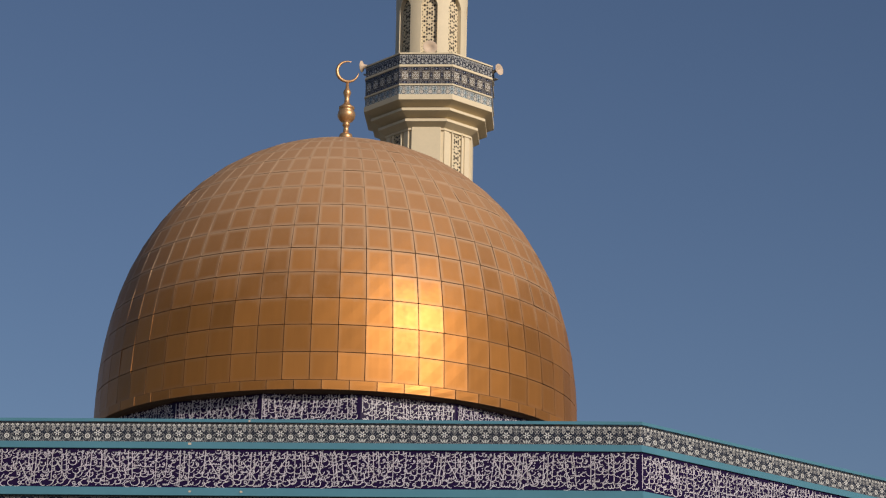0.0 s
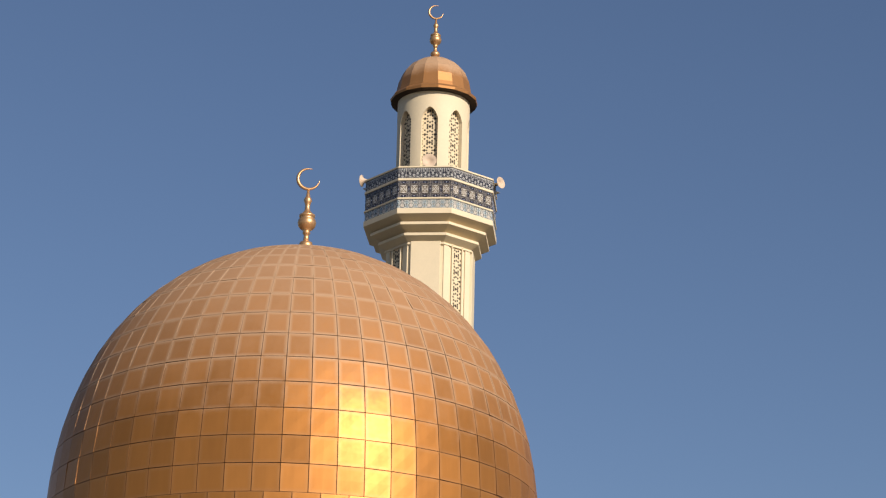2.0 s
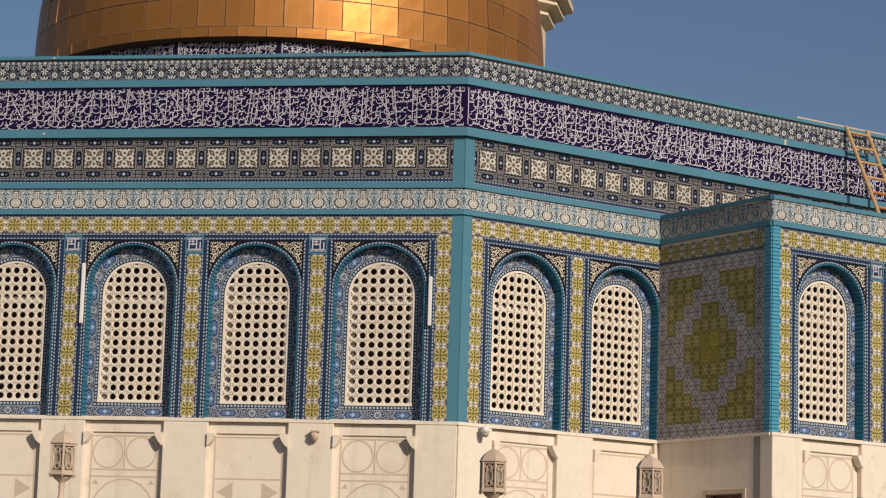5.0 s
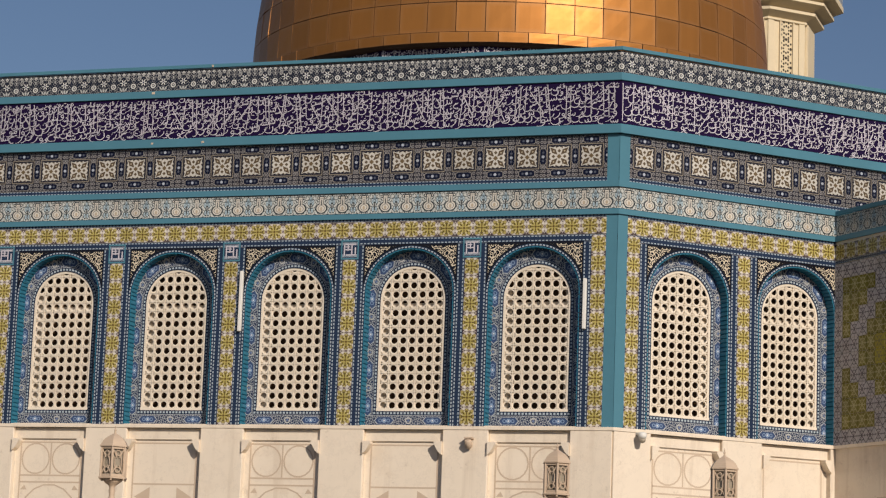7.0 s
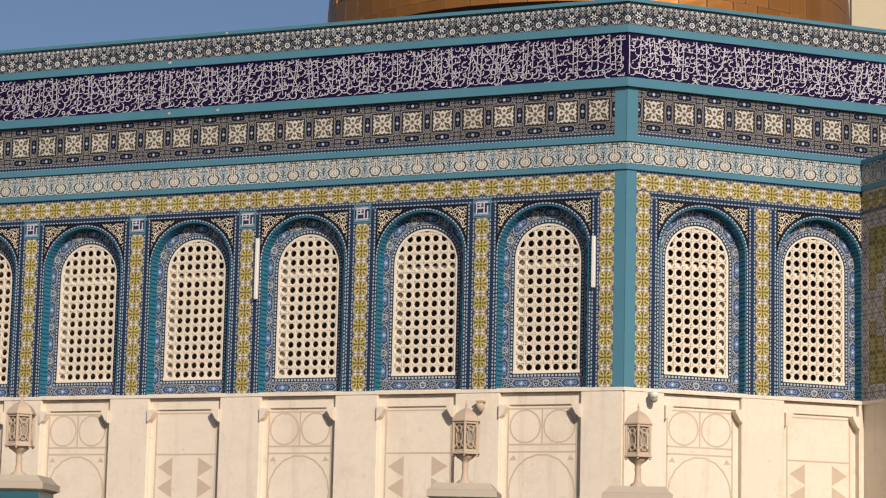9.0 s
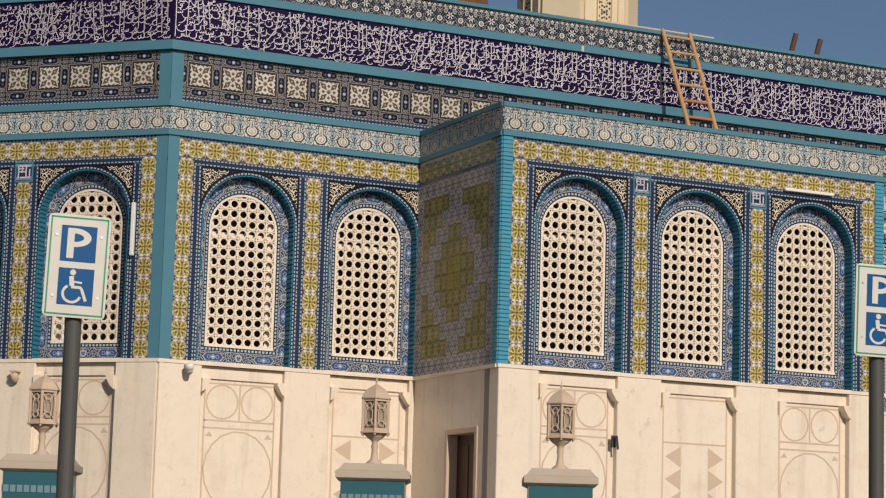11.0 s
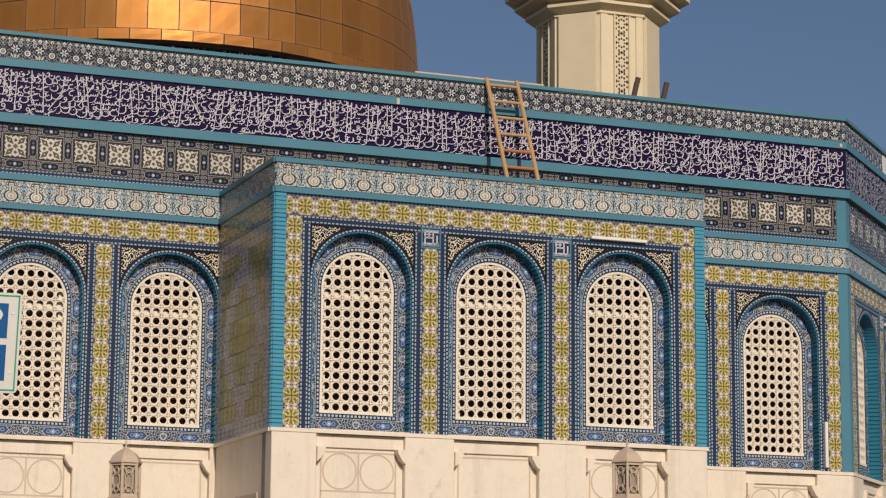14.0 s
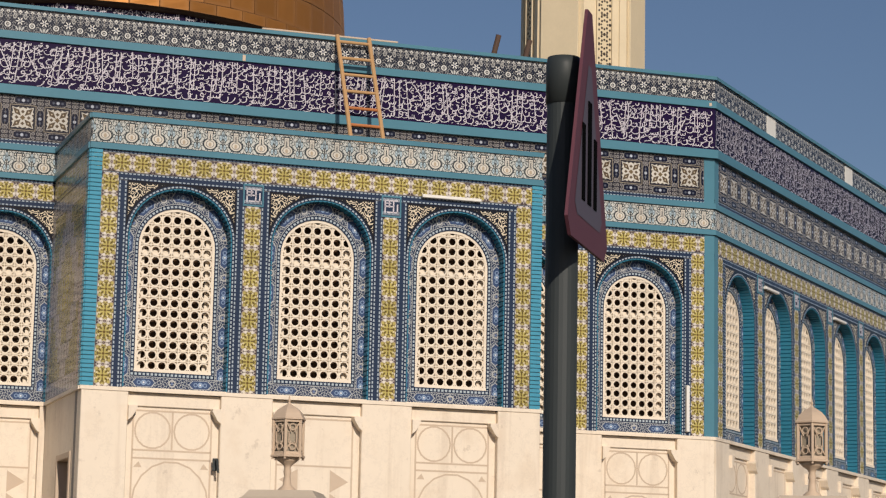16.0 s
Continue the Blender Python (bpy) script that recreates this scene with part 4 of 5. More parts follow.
def upper_bands(wall, x0, x1, seed):
    """Everything over the windows: medallions, inscription, star frieze, coping."""
    band(wall, "teal_moulding", x0, x1, Z["flo1"] + 0.006, Z["sq0"], 0.05, M["teal"])
    band(wall, "border_strip", x0, x1, Z["sq0"] + 0.002, Z["sq0"] + 0.09, 0.012, M["border"], grow=False)
    zc = (Z["sq0"] + 0.10 + Z["sq1"]) / 2
    tile_row(wall, "medallion_tile", T["square"], x0 + 0.24, x1 - 0.24, zc, P / 4)
    for a, b in ((x0, x0 + 0.235), (x1 - 0.235, x1)):
        child("corner_strip", upright_mesh("corner_strip", a, b, Z["sq0"], Z["sq1"], 0.016, M["teal"]), wall)
    band(wall, "teal_ledge", x0, x1, Z["sq1"] + 0.004, Z["ins0"], 0.11, M["teal"], "teal glazed projecting ledge")
    band(wall, "inscription_panel", x0, x1, Z["ins0"] + 0.002, Z["ins1"] + 0.04, 0.02, M["violet"], "violet glazed inscription band", grow=True)
    child("lettering", lettering("lettering", x1 - x0, Z["ins0"] + 0.03, Z["ins1"] + 0.03, seed, 0.027), wall, pose(x0, 0, 0), "white curving lettering strokes", "stuff")
    band(wall, "teal_moulding", x0, x1, Z["ins1"] + 0.045, Z["st0"] - 0.002, 0.06, M["teal"])
    tile_row(wall, "star_tile", T["star"], x0, x1, (Z["st0"] + Z["st1"]) / 2, L / 41)
    band(wall, "coping", x0, x1, Z["st1"] + 0.012, Z["top"], 0.07, M["teal"], "thin teal glazed coping")


BAYS = [E + W / 2 + i * P for i in range(7)]
FULL = "octagon wall of patterned glazed tiles over cream marble"
m_a = wall_frame(-L, 0, 0)
wall_a = core(BAYS, [(0, L)], L, 13.2, "wall_south", FULL)
wall_a.matrix_basis = m_a
storey(wall_a, m_a, 0, L, BAYS, first=1)
upper_bands(wall_a, 0, L, 11)

D0, D1, OUT = 5.21, 13.73, 3.49          # the porch: from, to, and how far it stands out
m_b = wall_frame(0, 0, 45)
wall_b = core(BAYS, [(0, D0), (D1, L)], L, 13.2, "wall_south_east", FULL + ", with a porch before it")
wall_b.matrix_basis = m_b
storey(wall_b, m_b, 0, D0, BAYS[:2], names=False, first=1)
storey(wall_b, m_b, D1, L, BAYS[5:], names=False, first=0)
upper_bands(wall_b, 0, L, 23)

m_c = wall_frame(L * R2, L * R2, 90)
wall_c = core(BAYS, [(0, L)], L, 13.2, "wall_east", FULL)
wall_c.matrix_basis = m_c
storey(wall_c, m_c, 0, L, BAYS, first=1)
upper_bands(wall_c, 0, L, 37)
for x, w_ in ((3.45, 0.62), (9.5, 0.62)):
    child("blank_patch", bm_mesh("blank_patch", boxes((x, x + w_, -0.02, 0, Z["st0"], Z["st1"])), M["white"]), wall_c, label="plain cream patch where tiles are missing")

# small chips where the glaze has come off
for wall, x, z, w_, h in ((wall_a, 8.78, 12.70, 0.07, 0.05), (wall_a, 10.0, 11.60, 0.06, 0.04), (wall_a, 10.13, 13.23, 0.04, 0.05), (wall_a, 8.85, 11.60, 0.05, 0.04),
                          (wall_b, 8.75, 12.66, 0.06, 0.12), (wall_b, 18.80, 12.66, 0.06, 0.07)):
    deep = -0.116 if z < 12 else (-0.066 if z < 13 else -0.076)
    child("chip", bm_mesh("chip", boxes((x, x + w_, deep, deep + 0.02, z - h / 2, z + h / 2), bevel=0.004), M["inlay"]), wall, label="pale chip where the glaze is lost")

# the five sides that are never seen stay plain
corner = Vector((L * R2, L * R2 + L))
for i, deg in enumerate((135, 180, 225, 270, 315)):
    ob = tagged(new(("wall_north_east", "wall_north", "wall_north_west", "wall_west", "wall_south_west")[i],
                    bm_mesh("wall_plain", boxes((0, L, 0, 0.45, 0, 13.2)), M["stucco"])), "plain rendered octagon wall", "wall", kind="structure")
    ob.matrix_basis = wall_frame(corner.x, corner.y, deg)
    corner += Vector((math.cos(radians(deg)), math.sin(radians(deg)))) * L

bm = lathe([(L * 1.27, 12.30), (L * 1.27, 12.55)], 8, math.pi / 8)
roof = tagged(new("roof", bm_mesh("roof", bm, M["roof"])), "flat pale roof behind the parapet", "roof", kind="structure")
roof.location = (*CENTRE, 0)

# ---- porch ----
PW = D1 - D0
pe = (PW - 2 * P - W) / 2
pb = [pe + W / 2 + i * P for i in range(3)]


def on_b(d, h):
    return (d * R2 + h * R2, d * R2 - h * R2)


m_p = wall_frame(*on_b(D0, OUT), 45)
wall_p = core(pb, [(0, PW)], PW, Z["flo1"] - 0.01, "wall_porch", "projecting porch front of patterned tiles over cream marble")
wall_p.matrix_basis = m_p
storey(wall_p, m_p, 0, PW, pb, ends=("rib", "rib"), first=1)
band(wall_p, "coping", 0, PW, Z["flo1"] + 0.004, Z["flo1"] + 0.09, 0.05, M["teal"])

m_s = wall_frame(*on_b(D0, 0), -45)
DOOR = (1.46, 2.78, 4.62)
bm = boxes((0, OUT - 0.004, 0.004, 0.4, SILL - 0.02, Z["flo1"] - 0.01), (0, DOOR[0], 0.004, 0.4, 0, SILL - 0.02), (DOOR[1], OUT - 0.004, 0.004, 0.4, 0, SILL - 0.02),
           (DOOR[0], DOOR[1], 0.004, 0.4, DOOR[2], SILL - 0.02))
wall_s = tagged(new("wall_porch_side", bm_mesh("wall_porch_side", bm, M["marble"])), "porch side wall with a stepped diamond of tiles", "wall", kind="structure")
wall_s.matrix_basis = m_s
band(wall_s, "coping", 0, OUT, Z["flo1"] + 0.004, Z["flo1"] + 0.09, 0.05, M["teal"], grow=False)
tile_row(wall_s, "floral_tile", T["floral"], 0, OUT, (Z["flo0"] + Z["flo1"]) / 2, L / 41)
band(wall_s, "teal_moulding", 0, OUT, Z["teal_a"], Z["flo0"] - 0.006, 0.055, M["teal"], grow=False)
tile_row(wall_s, "yellow_tile", T["yellow"], 0, OUT - 0.22, (Z["yel0"] + Z["yel1"]) / 2, P / 7)
band(wall_s, "border_strip", 0, OUT - 0.22, 9.44, 9.51, 0.012, M["border"], grow=False)
band(wall_s, "dado_ledge", 0, OUT, SILL - 0.07, SILL - 0.004, 0.05, M["marble"], grow=False)
child("ribbed_column", RIBS, wall_s, pose(OUT - 0.10, 0, 0), "turquoise ribbed brick corner")
cw, ch = (OUT - 0.22) / 12, (9.43 - SILL) / 12
DIAMOND = {k: tile_mesh("side_tile", cw, ch, M[k]) for k in ("olive", "lemon", "lilac")}
for i in range(12):
    for j in range(12):
        kind = "lilac"
        ci, cj = (i if i < 6 else 11 - i), (j if j < 6 else 11 - j)
        if 1 <= ci <= 4 and 1 <= cj <= 4 and ci + cj <= 5:
            kind = "olive"
        if cj >= 3 and ci >= 8 - cj:
            kind = "olive"
        if ci == 5 and cj == 5:
            kind = "lemon"
        child("side_tile", DIAMOND[kind], wall_s, pose((i + 0.5) * cw, 0, SILL + (j + 0.5) * ch))
door = tagged(new("door_1"), "dark brown wooden door in a plain frame", "door", kind="structure")
door.matrix_basis = m_s
part("door_leaf", boxes((DOOR[0] + 0.1, DOOR[1] - 0.1, 0.20, 0.25, 0, DOOR[2] - 0.1)), M["door"], door)
part("door_frame", boxes((DOOR[0], DOOR[0] + 0.11, -0.02, 0.28, 0, DOOR[2]), (DOOR[1] - 0.11, DOOR[1], -0.02, 0.28, 0, DOOR[2]),
                         (DOOR[0] + 0.11, DOOR[1] - 0.11, -0.02, 0.28, DOOR[2] - 0.11, DOOR[2]), bevel=0.01), M["inlay"], door)
part("door_panel", boxes((DOOR[0] + 0.22, (DOOR[0] + DOOR[1]) / 2 - 0.06, 0.185, 0.20, 2.6, DOOR[2] - 0.3), ((DOOR[0] + DOOR[1]) / 2 + 0.06, DOOR[1] - 0.22, 0.185, 0.20, 2.6, DOOR[2] - 0.3),
                         bevel=0.01), M["door"], door)
ob = tagged(new("wall_porch_far_side", bm_mesh("wall_porch_far", boxes((0, OUT - 0.5, 0, 0.4, 0, Z["flo1"])), M["marble"])), "plain far side wall of the porch", "wall", kind="structure")
ob.matrix_basis = wall_frame(*on_b(D1, OUT - 0.46), 135)
bm = boxes((0.0, PW, 0.0, OUT - 0.02, Z["flo1"] - 0.20, Z["flo1"] - 0.01))
ob = tagged(new("porch_roof", bm_mesh("porch_roof", bm, M["roof"])), "flat pale roof of the porch", "roof", kind="structure")
ob.matrix_basis = m_p @ pose(0, 0.02, 0.0)

for i, m in enumerate(window_poses[1:]):
    ob = copy_thing(WINDOW, m)
    ob.name = "window_%d" % (i + 2)
WINDOW.matrix_basis = window_poses[0]

# ---- dome ----
AX = (-9.20, 22.61)
RIM, DOME_R, DOME_H = 17.53, 7.715, 10.05
dome = tagged(new("dome"), "gilded dome of square metal plates, dusty towards the top", "dome")
dome.location = (*AX, 0)


def dome_at(t):
    """Radius and height of the dome's outline, t from 0 at the rim to 1 at the top."""
    z = t
    return DOME_R * (1 - z ** 2.46) ** 0.5, RIM + DOME_H * z


STEPS = [dome_at(i / 4000) for i in range(4001)]
RUN = [0.0]
for a, b in zip(STEPS, STEPS[1:]):
    RUN.append(RUN[-1] + math.dist(a, b))


def along(s_):
    i = int(np.searchsorted(RUN, s_))
    return STEPS[min(i, 4000)]


COLS, SKIRT, ROW = 60, 0.30, 0.845
ROWS = 13
bm = lathe([(7.0, RIM - 0.1)] + [(max(along(s_)[0] - 0.018, 0.01), along(s_)[1]) for s_ in [0.02 + k * 0.35 for k in range(int(RUN[-1] / 0.35))]] + [(0.01, RIM + DOME_H - 0.03)], 112)
part("under_shell", bm, M["dust_seam"], dome, "dark shell seen in the seams", smooth=True)
half = math.pi / COLS


def plate(s0, s1, gap, bow=0.006):
    """One slightly cushioned plate of the ring between two lengths of the outline."""
    verts, faces = [], []
    n = 2
    uvs = []
    (r0, z0), (r1, z1) = along(s0 + gap), along(s1 - gap)
    for j in range(n + 1):
        v = j / n
        r, z = r0 + (r1 - r0) * v, z0 + (z1 - z0) * v
        for i in range(n + 1):
            u = i / n * 2 - 1
            puff = bow * (1 - abs(u) ** 3) * (1 - abs(v * 2 - 1) ** 3) - 0.006
            th = u * (half - gap / max(r, 0.5))
            rr = r * math.cos(half * 0.55) / math.cos(th) + puff + 0.010
            verts.append((rr * math.cos(th), rr * math.sin(th), z))
            uvs.append((i / n, v))
    for j in range(n):
        for i in range(n):
            k = j * (n + 1) + i
            faces.append((k, k + 1, k + n + 2, k + n + 1))
    rim = [i for i in range(n + 1)] + [(j + 1) * (n + 1) - 1 for j in range(1, n + 1)] + [n * (n + 1) + i for i in range(n - 1, -1, -1)] + [j * (n + 1) for j in range(n - 1, 0, -1)]
    k = len(verts)
    for i in rim:
        x, y, z = verts[i]
        q = 1 - 0.03 / math.hypot(x, y)
        verts.append((x * q, y * q, z))
        uvs.append(uvs[i])
    for a in range(len(rim)):
        b = (a + 1) % len(rim)
        faces.append((rim[b], rim[a], k + a, k + b))
    return verts, faces, uvs


rnd = random.Random(5)
rest_v, rest_f, rest_uv = [], [], []
for row in range(-1, ROWS):
    s0, s1 = (0.0, SKIRT) if row < 0 else (SKIRT + row * ROW, SKIRT + (row + 1) * ROW)
    v, f, uv = plate(s0, s1, 0.012 if row < 7 else 0.006)
    if row < 0:
        v = [(x * 1.006, y * 1.006, z) for x, y, z in v]
    me = mesh_of("plate", v, f, M["gold"], uv)
    for c in range(COLS):
        az = 2 * math.pi * (c + 0.46 + (0.45 if row < 0 else 0.0)) / COLS
        seen = math.cos(az - radians(-70)) > 0.30
        if seen:
            r, z = along((s0 + s1) / 2)
            mid = Matrix.Translation((r, 0, z))
            wob = Euler((0, rnd.gauss(0, 0.010), rnd.gauss(0, 0.010))).to_matrix().to_4x4()
            child("plate", me, dome, pose(0, 0, 0, 0, 0, math.degrees(az)) @ mid @ wob @ mid.inverted())
        else:
            k = len(rest_v)
            c_, s_ = math.cos(az), math.sin(az)
            rest_v += [(x * c_ - y * s_, x * s_ + y * c_, z) for x, y, z in v]
            rest_uv += uv
            rest_f += [tuple(k + i for i in q) for q in f]
child("rear_plating", mesh_of("rear_plating", rest_v, rest_f, M["gold"], rest_uv), dome, kind="stuff")
s_top = SKIRT + ROWS * ROW
bm = lathe([along(s_top + (RUN[-1] - s_top) * k / 14) if k < 14 else (0.02, RIM + DOME_H) for k in range(15)], 96)
part("crown_cap", bm, M["crown"], dome, "dusty crown of the dome", smooth=True)
# underside ring, its shade put into the colour
part("rim_soffit", lathe([(7.3, RIM - 0.06), (7.62, RIM - 0.03), (7.68, RIM + 0.02)], 112), M["soffit_shade"], dome)
drum = tagged(new("drum", bm_mesh("drum", lathe([(7.50, 12.4), (7.50, RIM - 0.05)], 16, math.pi / 16), M["violet"])), "violet tiled drum with white lettering under the dome", "drum")
drum.location = (*AX, 0)
ap = 7.50 * math.cos(math.pi / 16)
wd = 2 * 7.50 * math.sin(math.pi / 16)
for i in range(16):
    az = 360 / 16 * i
    if math.cos(radians(az + 75)) > 0.2:
        child("lettering", lettering("lettering", wd - 0.04, 16.55, 17.5, 60 + i, 0.02), drum,
              pose(0, 0, 0, 0, 0, az) @ pose(ap, -wd / 2 + 0.02, 0, 0, 0, 90), kind="stuff")


def finial(name, scale, where_, label):
    f = tagged(new(name), label, "finial")
    f.location = where_
    k = scale
    stem = ((0.20, -0.15), (0.17, 0.03), (0.10, 0.08), (0.10, 0.13), (0.19, 0.17), (0.23, 0.26), (0.19, 0.35), (0.09, 0.40), (0.08, 0.56), (0.12, 0.59), (0.12, 0.63), (0.09, 0.66),
            (0.20, 0.72), (0.27, 0.80), (0.29, 0.88), (0.27, 0.96), (0.21, 1.03), (0.25, 1.05), (0.25, 1.10), (0.18, 1.13), (0.09, 1.22), (0.075, 1.36), (0.10, 1.43), (0.13, 1.50),
            (0.10, 1.57), (0.06, 1.62), (0.035, 1.83))
    part("stem", lathe([(r * k * 0.82, z * k) for r, z in stem], 20), M["brass"], f, smooth=True)
    bm = bmesh.new()
    n, R, r0 = 36, 0.28 * k, 0.046 * k
    rings = []
    for i in range(n + 1):
        a = radians(-4) - radians(285) * i / n
        w = r0 * max(0.12, math.sin(math.pi * (i + 0.6) / (n + 1.2)) ** 0.7)
        c = Vector((R * math.cos(a), 0, 2.10 * k + R * math.sin(a)))
        e = Vector((math.cos(a), 0, math.sin(a)))
        rings.append([bm.verts.new(c + e * w * math.cos(2 * math.pi * q / 8) + Vector((0, 1, 0)) * w * 0.8 * math.sin(2 * math.pi * q / 8)) for q in range(8)])
    for lo, hi in zip(rings, rings[1:]):
        for q in range(8):
            bm.faces.new((lo[q], lo[(q + 1) % 8], hi[(q + 1) % 8], hi[q]))
    bm.faces.new(rings[0][::-1]), bm.faces.new(rings[-1])
    part("crescent", bm, M["brass"], f, m=pose(0, 0, 0, 0, 0, 10), smooth=True)
    return f


finial("dome_finial", 1.28, (*AX, 27.65), "brass finial with a crescent on the dome")

# ---- minaret ----
MX = (-8.95, 59.7)


def lattice():
    p = Paint("pierced_lattice", (0.66, 0.55, 0.36), 0.65)
    u, v = p.uv()
    x, y = u.cell(0.50), v.cell(0.84)
    for cx, cy, r in ((0, 0, 0.25), (1, 1, 0.25), (0.55, 0.35, 0.19), (0.0, 0.55, 0.18), (1.0, 0.45, 0.18), (0.5, 0.8, 0.19), (0.45, 0.0, 0.15), (0.55, 1.0, 0.15)):
        p.coat(hyp((x.abs() - cx), (y.abs() - cy) * 1.5).below(r, 0.06), (0.035, 0.025, 0.02))
    return weathered(p).done()


LATTICE = lattice()
minaret = tagged(new("minaret"), "cream octagonal minaret with two tiled balconies and gilded cap", "minaret")
minaret.location = (*MX, 0)
OCT = math.pi / 8


def oct8(profile):
    return lathe([(r / math.cos(OCT), z) for r, z in profile], 8, OCT)


part("lower_shaft", oct8([(2.40, 0), (2.40, 29.6)]), M["stucco"], minaret)
part("upper_shaft", oct8([(2.02, 32.0), (2.02, 41.1)]), M["stucco"], minaret)


def balcony(base, r_shaft, r_out, k):
    """Stepped corbels, a tiled parapet and its bands; base: where the corbels begin."""
    d = r_out - r_shaft
    st = [(r_shaft + 0.02, -0.10), (r_shaft + 0.10, -0.10), (r_shaft + 0.10, 0.0), (r_shaft + 0.06, 0.02), (r_shaft + 0.38 * d, 0.26), (r_shaft + 0.38 * d, 0.40), (r_shaft + 0.20 * d, 0.43),
          (r_shaft + 0.20 * d, 0.50), (r_shaft + 0.70 * d, 0.72), (r_shaft + 0.70 * d, 0.86), (r_shaft + 0.50 * d, 0.89), (r_shaft + 0.50 * d, 0.96), (r_out, 1.18), (r_out, 1.46)]
    b = part("corbelling", oct8([(r, base + z * k) for r, z in st]), M["stucco"], minaret)
    z0 = base + 1.46 * k
    zs = [z0, z0 + 0.50 * k, z0 + 0.58 * k, z0 + 1.52 * k, z0 + 1.64 * k, z0 + 2.22 * k, z0 + 2.30 * k]
    part("parapet", oct8([(r_out - 0.05, z0), (r_out - 0.05, zs[-1])]), M["stucco"], minaret)
    for a, c in ((zs[1], zs[2]), (zs[3], zs[4]), (zs[5], zs[6])):
        part("cream_rail", oct8([(r_out, a), (r_out, c)]), M["stucco"], minaret)
    side = 2 * (r_out - 0.05) * math.tan(OCT)
    for key, a, c, n in (("floral", zs[0], zs[1], 6), ("square", zs[2], zs[3], 5), ("star", zs[4], zs[5], 7)):
        me = tile_mesh("parapet_tile", side / n, c - a, M[key])
        for f in range(8):
            az = 45 * f
            if math.cos(radians(az + 75)) < -0.1:
                continue
            for i in range(n):
                child("parapet_tile", me, minaret, pose(0, 0, 0, 0, 0, az + 90) @ pose(-side / 2 + (i + 0.5) * side / n, -(r_out - 0.05), (a + c) / 2))
    return zs[-1]


top_lo = balcony(29.45, 2.40, 3.72, 0.90)
top_hi = balcony(40.80, 2.02, 3.15, 0.94)


def lattice_strip(name, w, z0, z1):
    verts = [(-w / 2, 0, z0), (w / 2, 0, z0), (w / 2, 0, z1), (-w / 2, 0, z1)]
    return mesh_of(name, verts, [(0, 1, 2, 3)], LATTICE, [(v[0], v[2]) for v in verts])


for r, z0, z1, w in ((2.40, 13.0, 29.40, 0.62), (2.02, 32.6, 40.85, 0.56)):
    me = lattice_strip("lattice", w, z0, z1)
    wing = bm_mesh("shaft_fin", boxes((w / 2, w / 2 + 0.07, -0.10, 0.0, z0, z1), (-w / 2 - 0.07, -w / 2, -0.10, 0.0, z0, z1), bevel=0.01), M["stucco"])
    slab = bm_mesh("shaft_slab", boxes((-r * 0.355, r * 0.355, -0.14, 0.0, z0, z1), bevel=0.015), M["stucco"])
    for f in range(8):
        az = 45 * f
        if math.cos(radians(az + 75)) < -0.1:
            continue
        m = pose(0, 0, 0, 0, 0, az + 90) @ pose(0, -r, 0)
        if f % 2:
            child("lattice", me, minaret, m @ pose(0, -0.012, 0), "pierced stone lattice")
            child("shaft_fin", wing, minaret, m)
            for sgn in (-1, 1):
                child("shaft_pier", bm_mesh("shaft_pier", boxes((-0.16, 0.16, -0.06, 0.0, z0, z1), bevel=0.01), M["stucco"]), minaret, m @ pose(sgn * (r * 0.414 - 0.17), 0, 0))
        else:
            child("shaft_slab", slab, minaret, m)
# solid core, coloured dark in place of the lantern's unlit inside
part("lantern_core", lathe([(1.45, 43.9), (1.45, 48.9)], 40), M["dark"], minaret, "solid dark core in place of the unlit space behind the lattice", smooth=True)
RD, HW, BASE, SPRING, CROWN = 1.80, 0.41, 44.3, 47.45, 48.02
verts, faces = [], []
for f in range(8):
    mid, edge_, wide = radians(45 * f), HW / RD, radians(22.5)
    cols = [-wide + (wide - edge_) * k / 4 for k in range(5)] + [edge_ * (k / 4 - 1) for k in range(1, 9)] + [edge_ + (wide - edge_) * k / 4 for k in range(1, 5)]
    for a, b in zip(cols, cols[1:]):
        low = []
        for q in (a, b):
            t = abs(q) / edge_
            low.append(BASE - 0.4 if t > 1.001 or (abs(a) > edge_ + 1e-6 or abs(b) > edge_ + 1e-6) else SPRING + (CROWN - SPRING) * (1 - t ** 1.6) ** 0.8)
        k = len(verts)
        for q, z in ((a, low[0]), (b, low[1])):
            for r in (RD, 1.50):
                verts += [(r * math.cos(mid + q), r * math.sin(mid + q), z), (r * math.cos(mid + q), r * math.sin(mid + q), 49.0)]
        faces += [(k, k + 4, k + 5, k + 1), (k, k + 2, k + 6, k + 4)]
    for sgn in (-1, 1):
        k = len(verts)
        for r in (RD, 1.50):
            for z in (BASE - 0.4, SPRING):
                verts.append((r * math.cos(mid + sgn * edge_), r * math.sin(mid + sgn * edge_), z))
        faces.append((k, k + 1, k + 3, k + 2))
child("lantern_wall", mesh_of("lantern_wall", verts, faces, M["stucco"]), minaret, label="round cream wall with eight pointed openings")
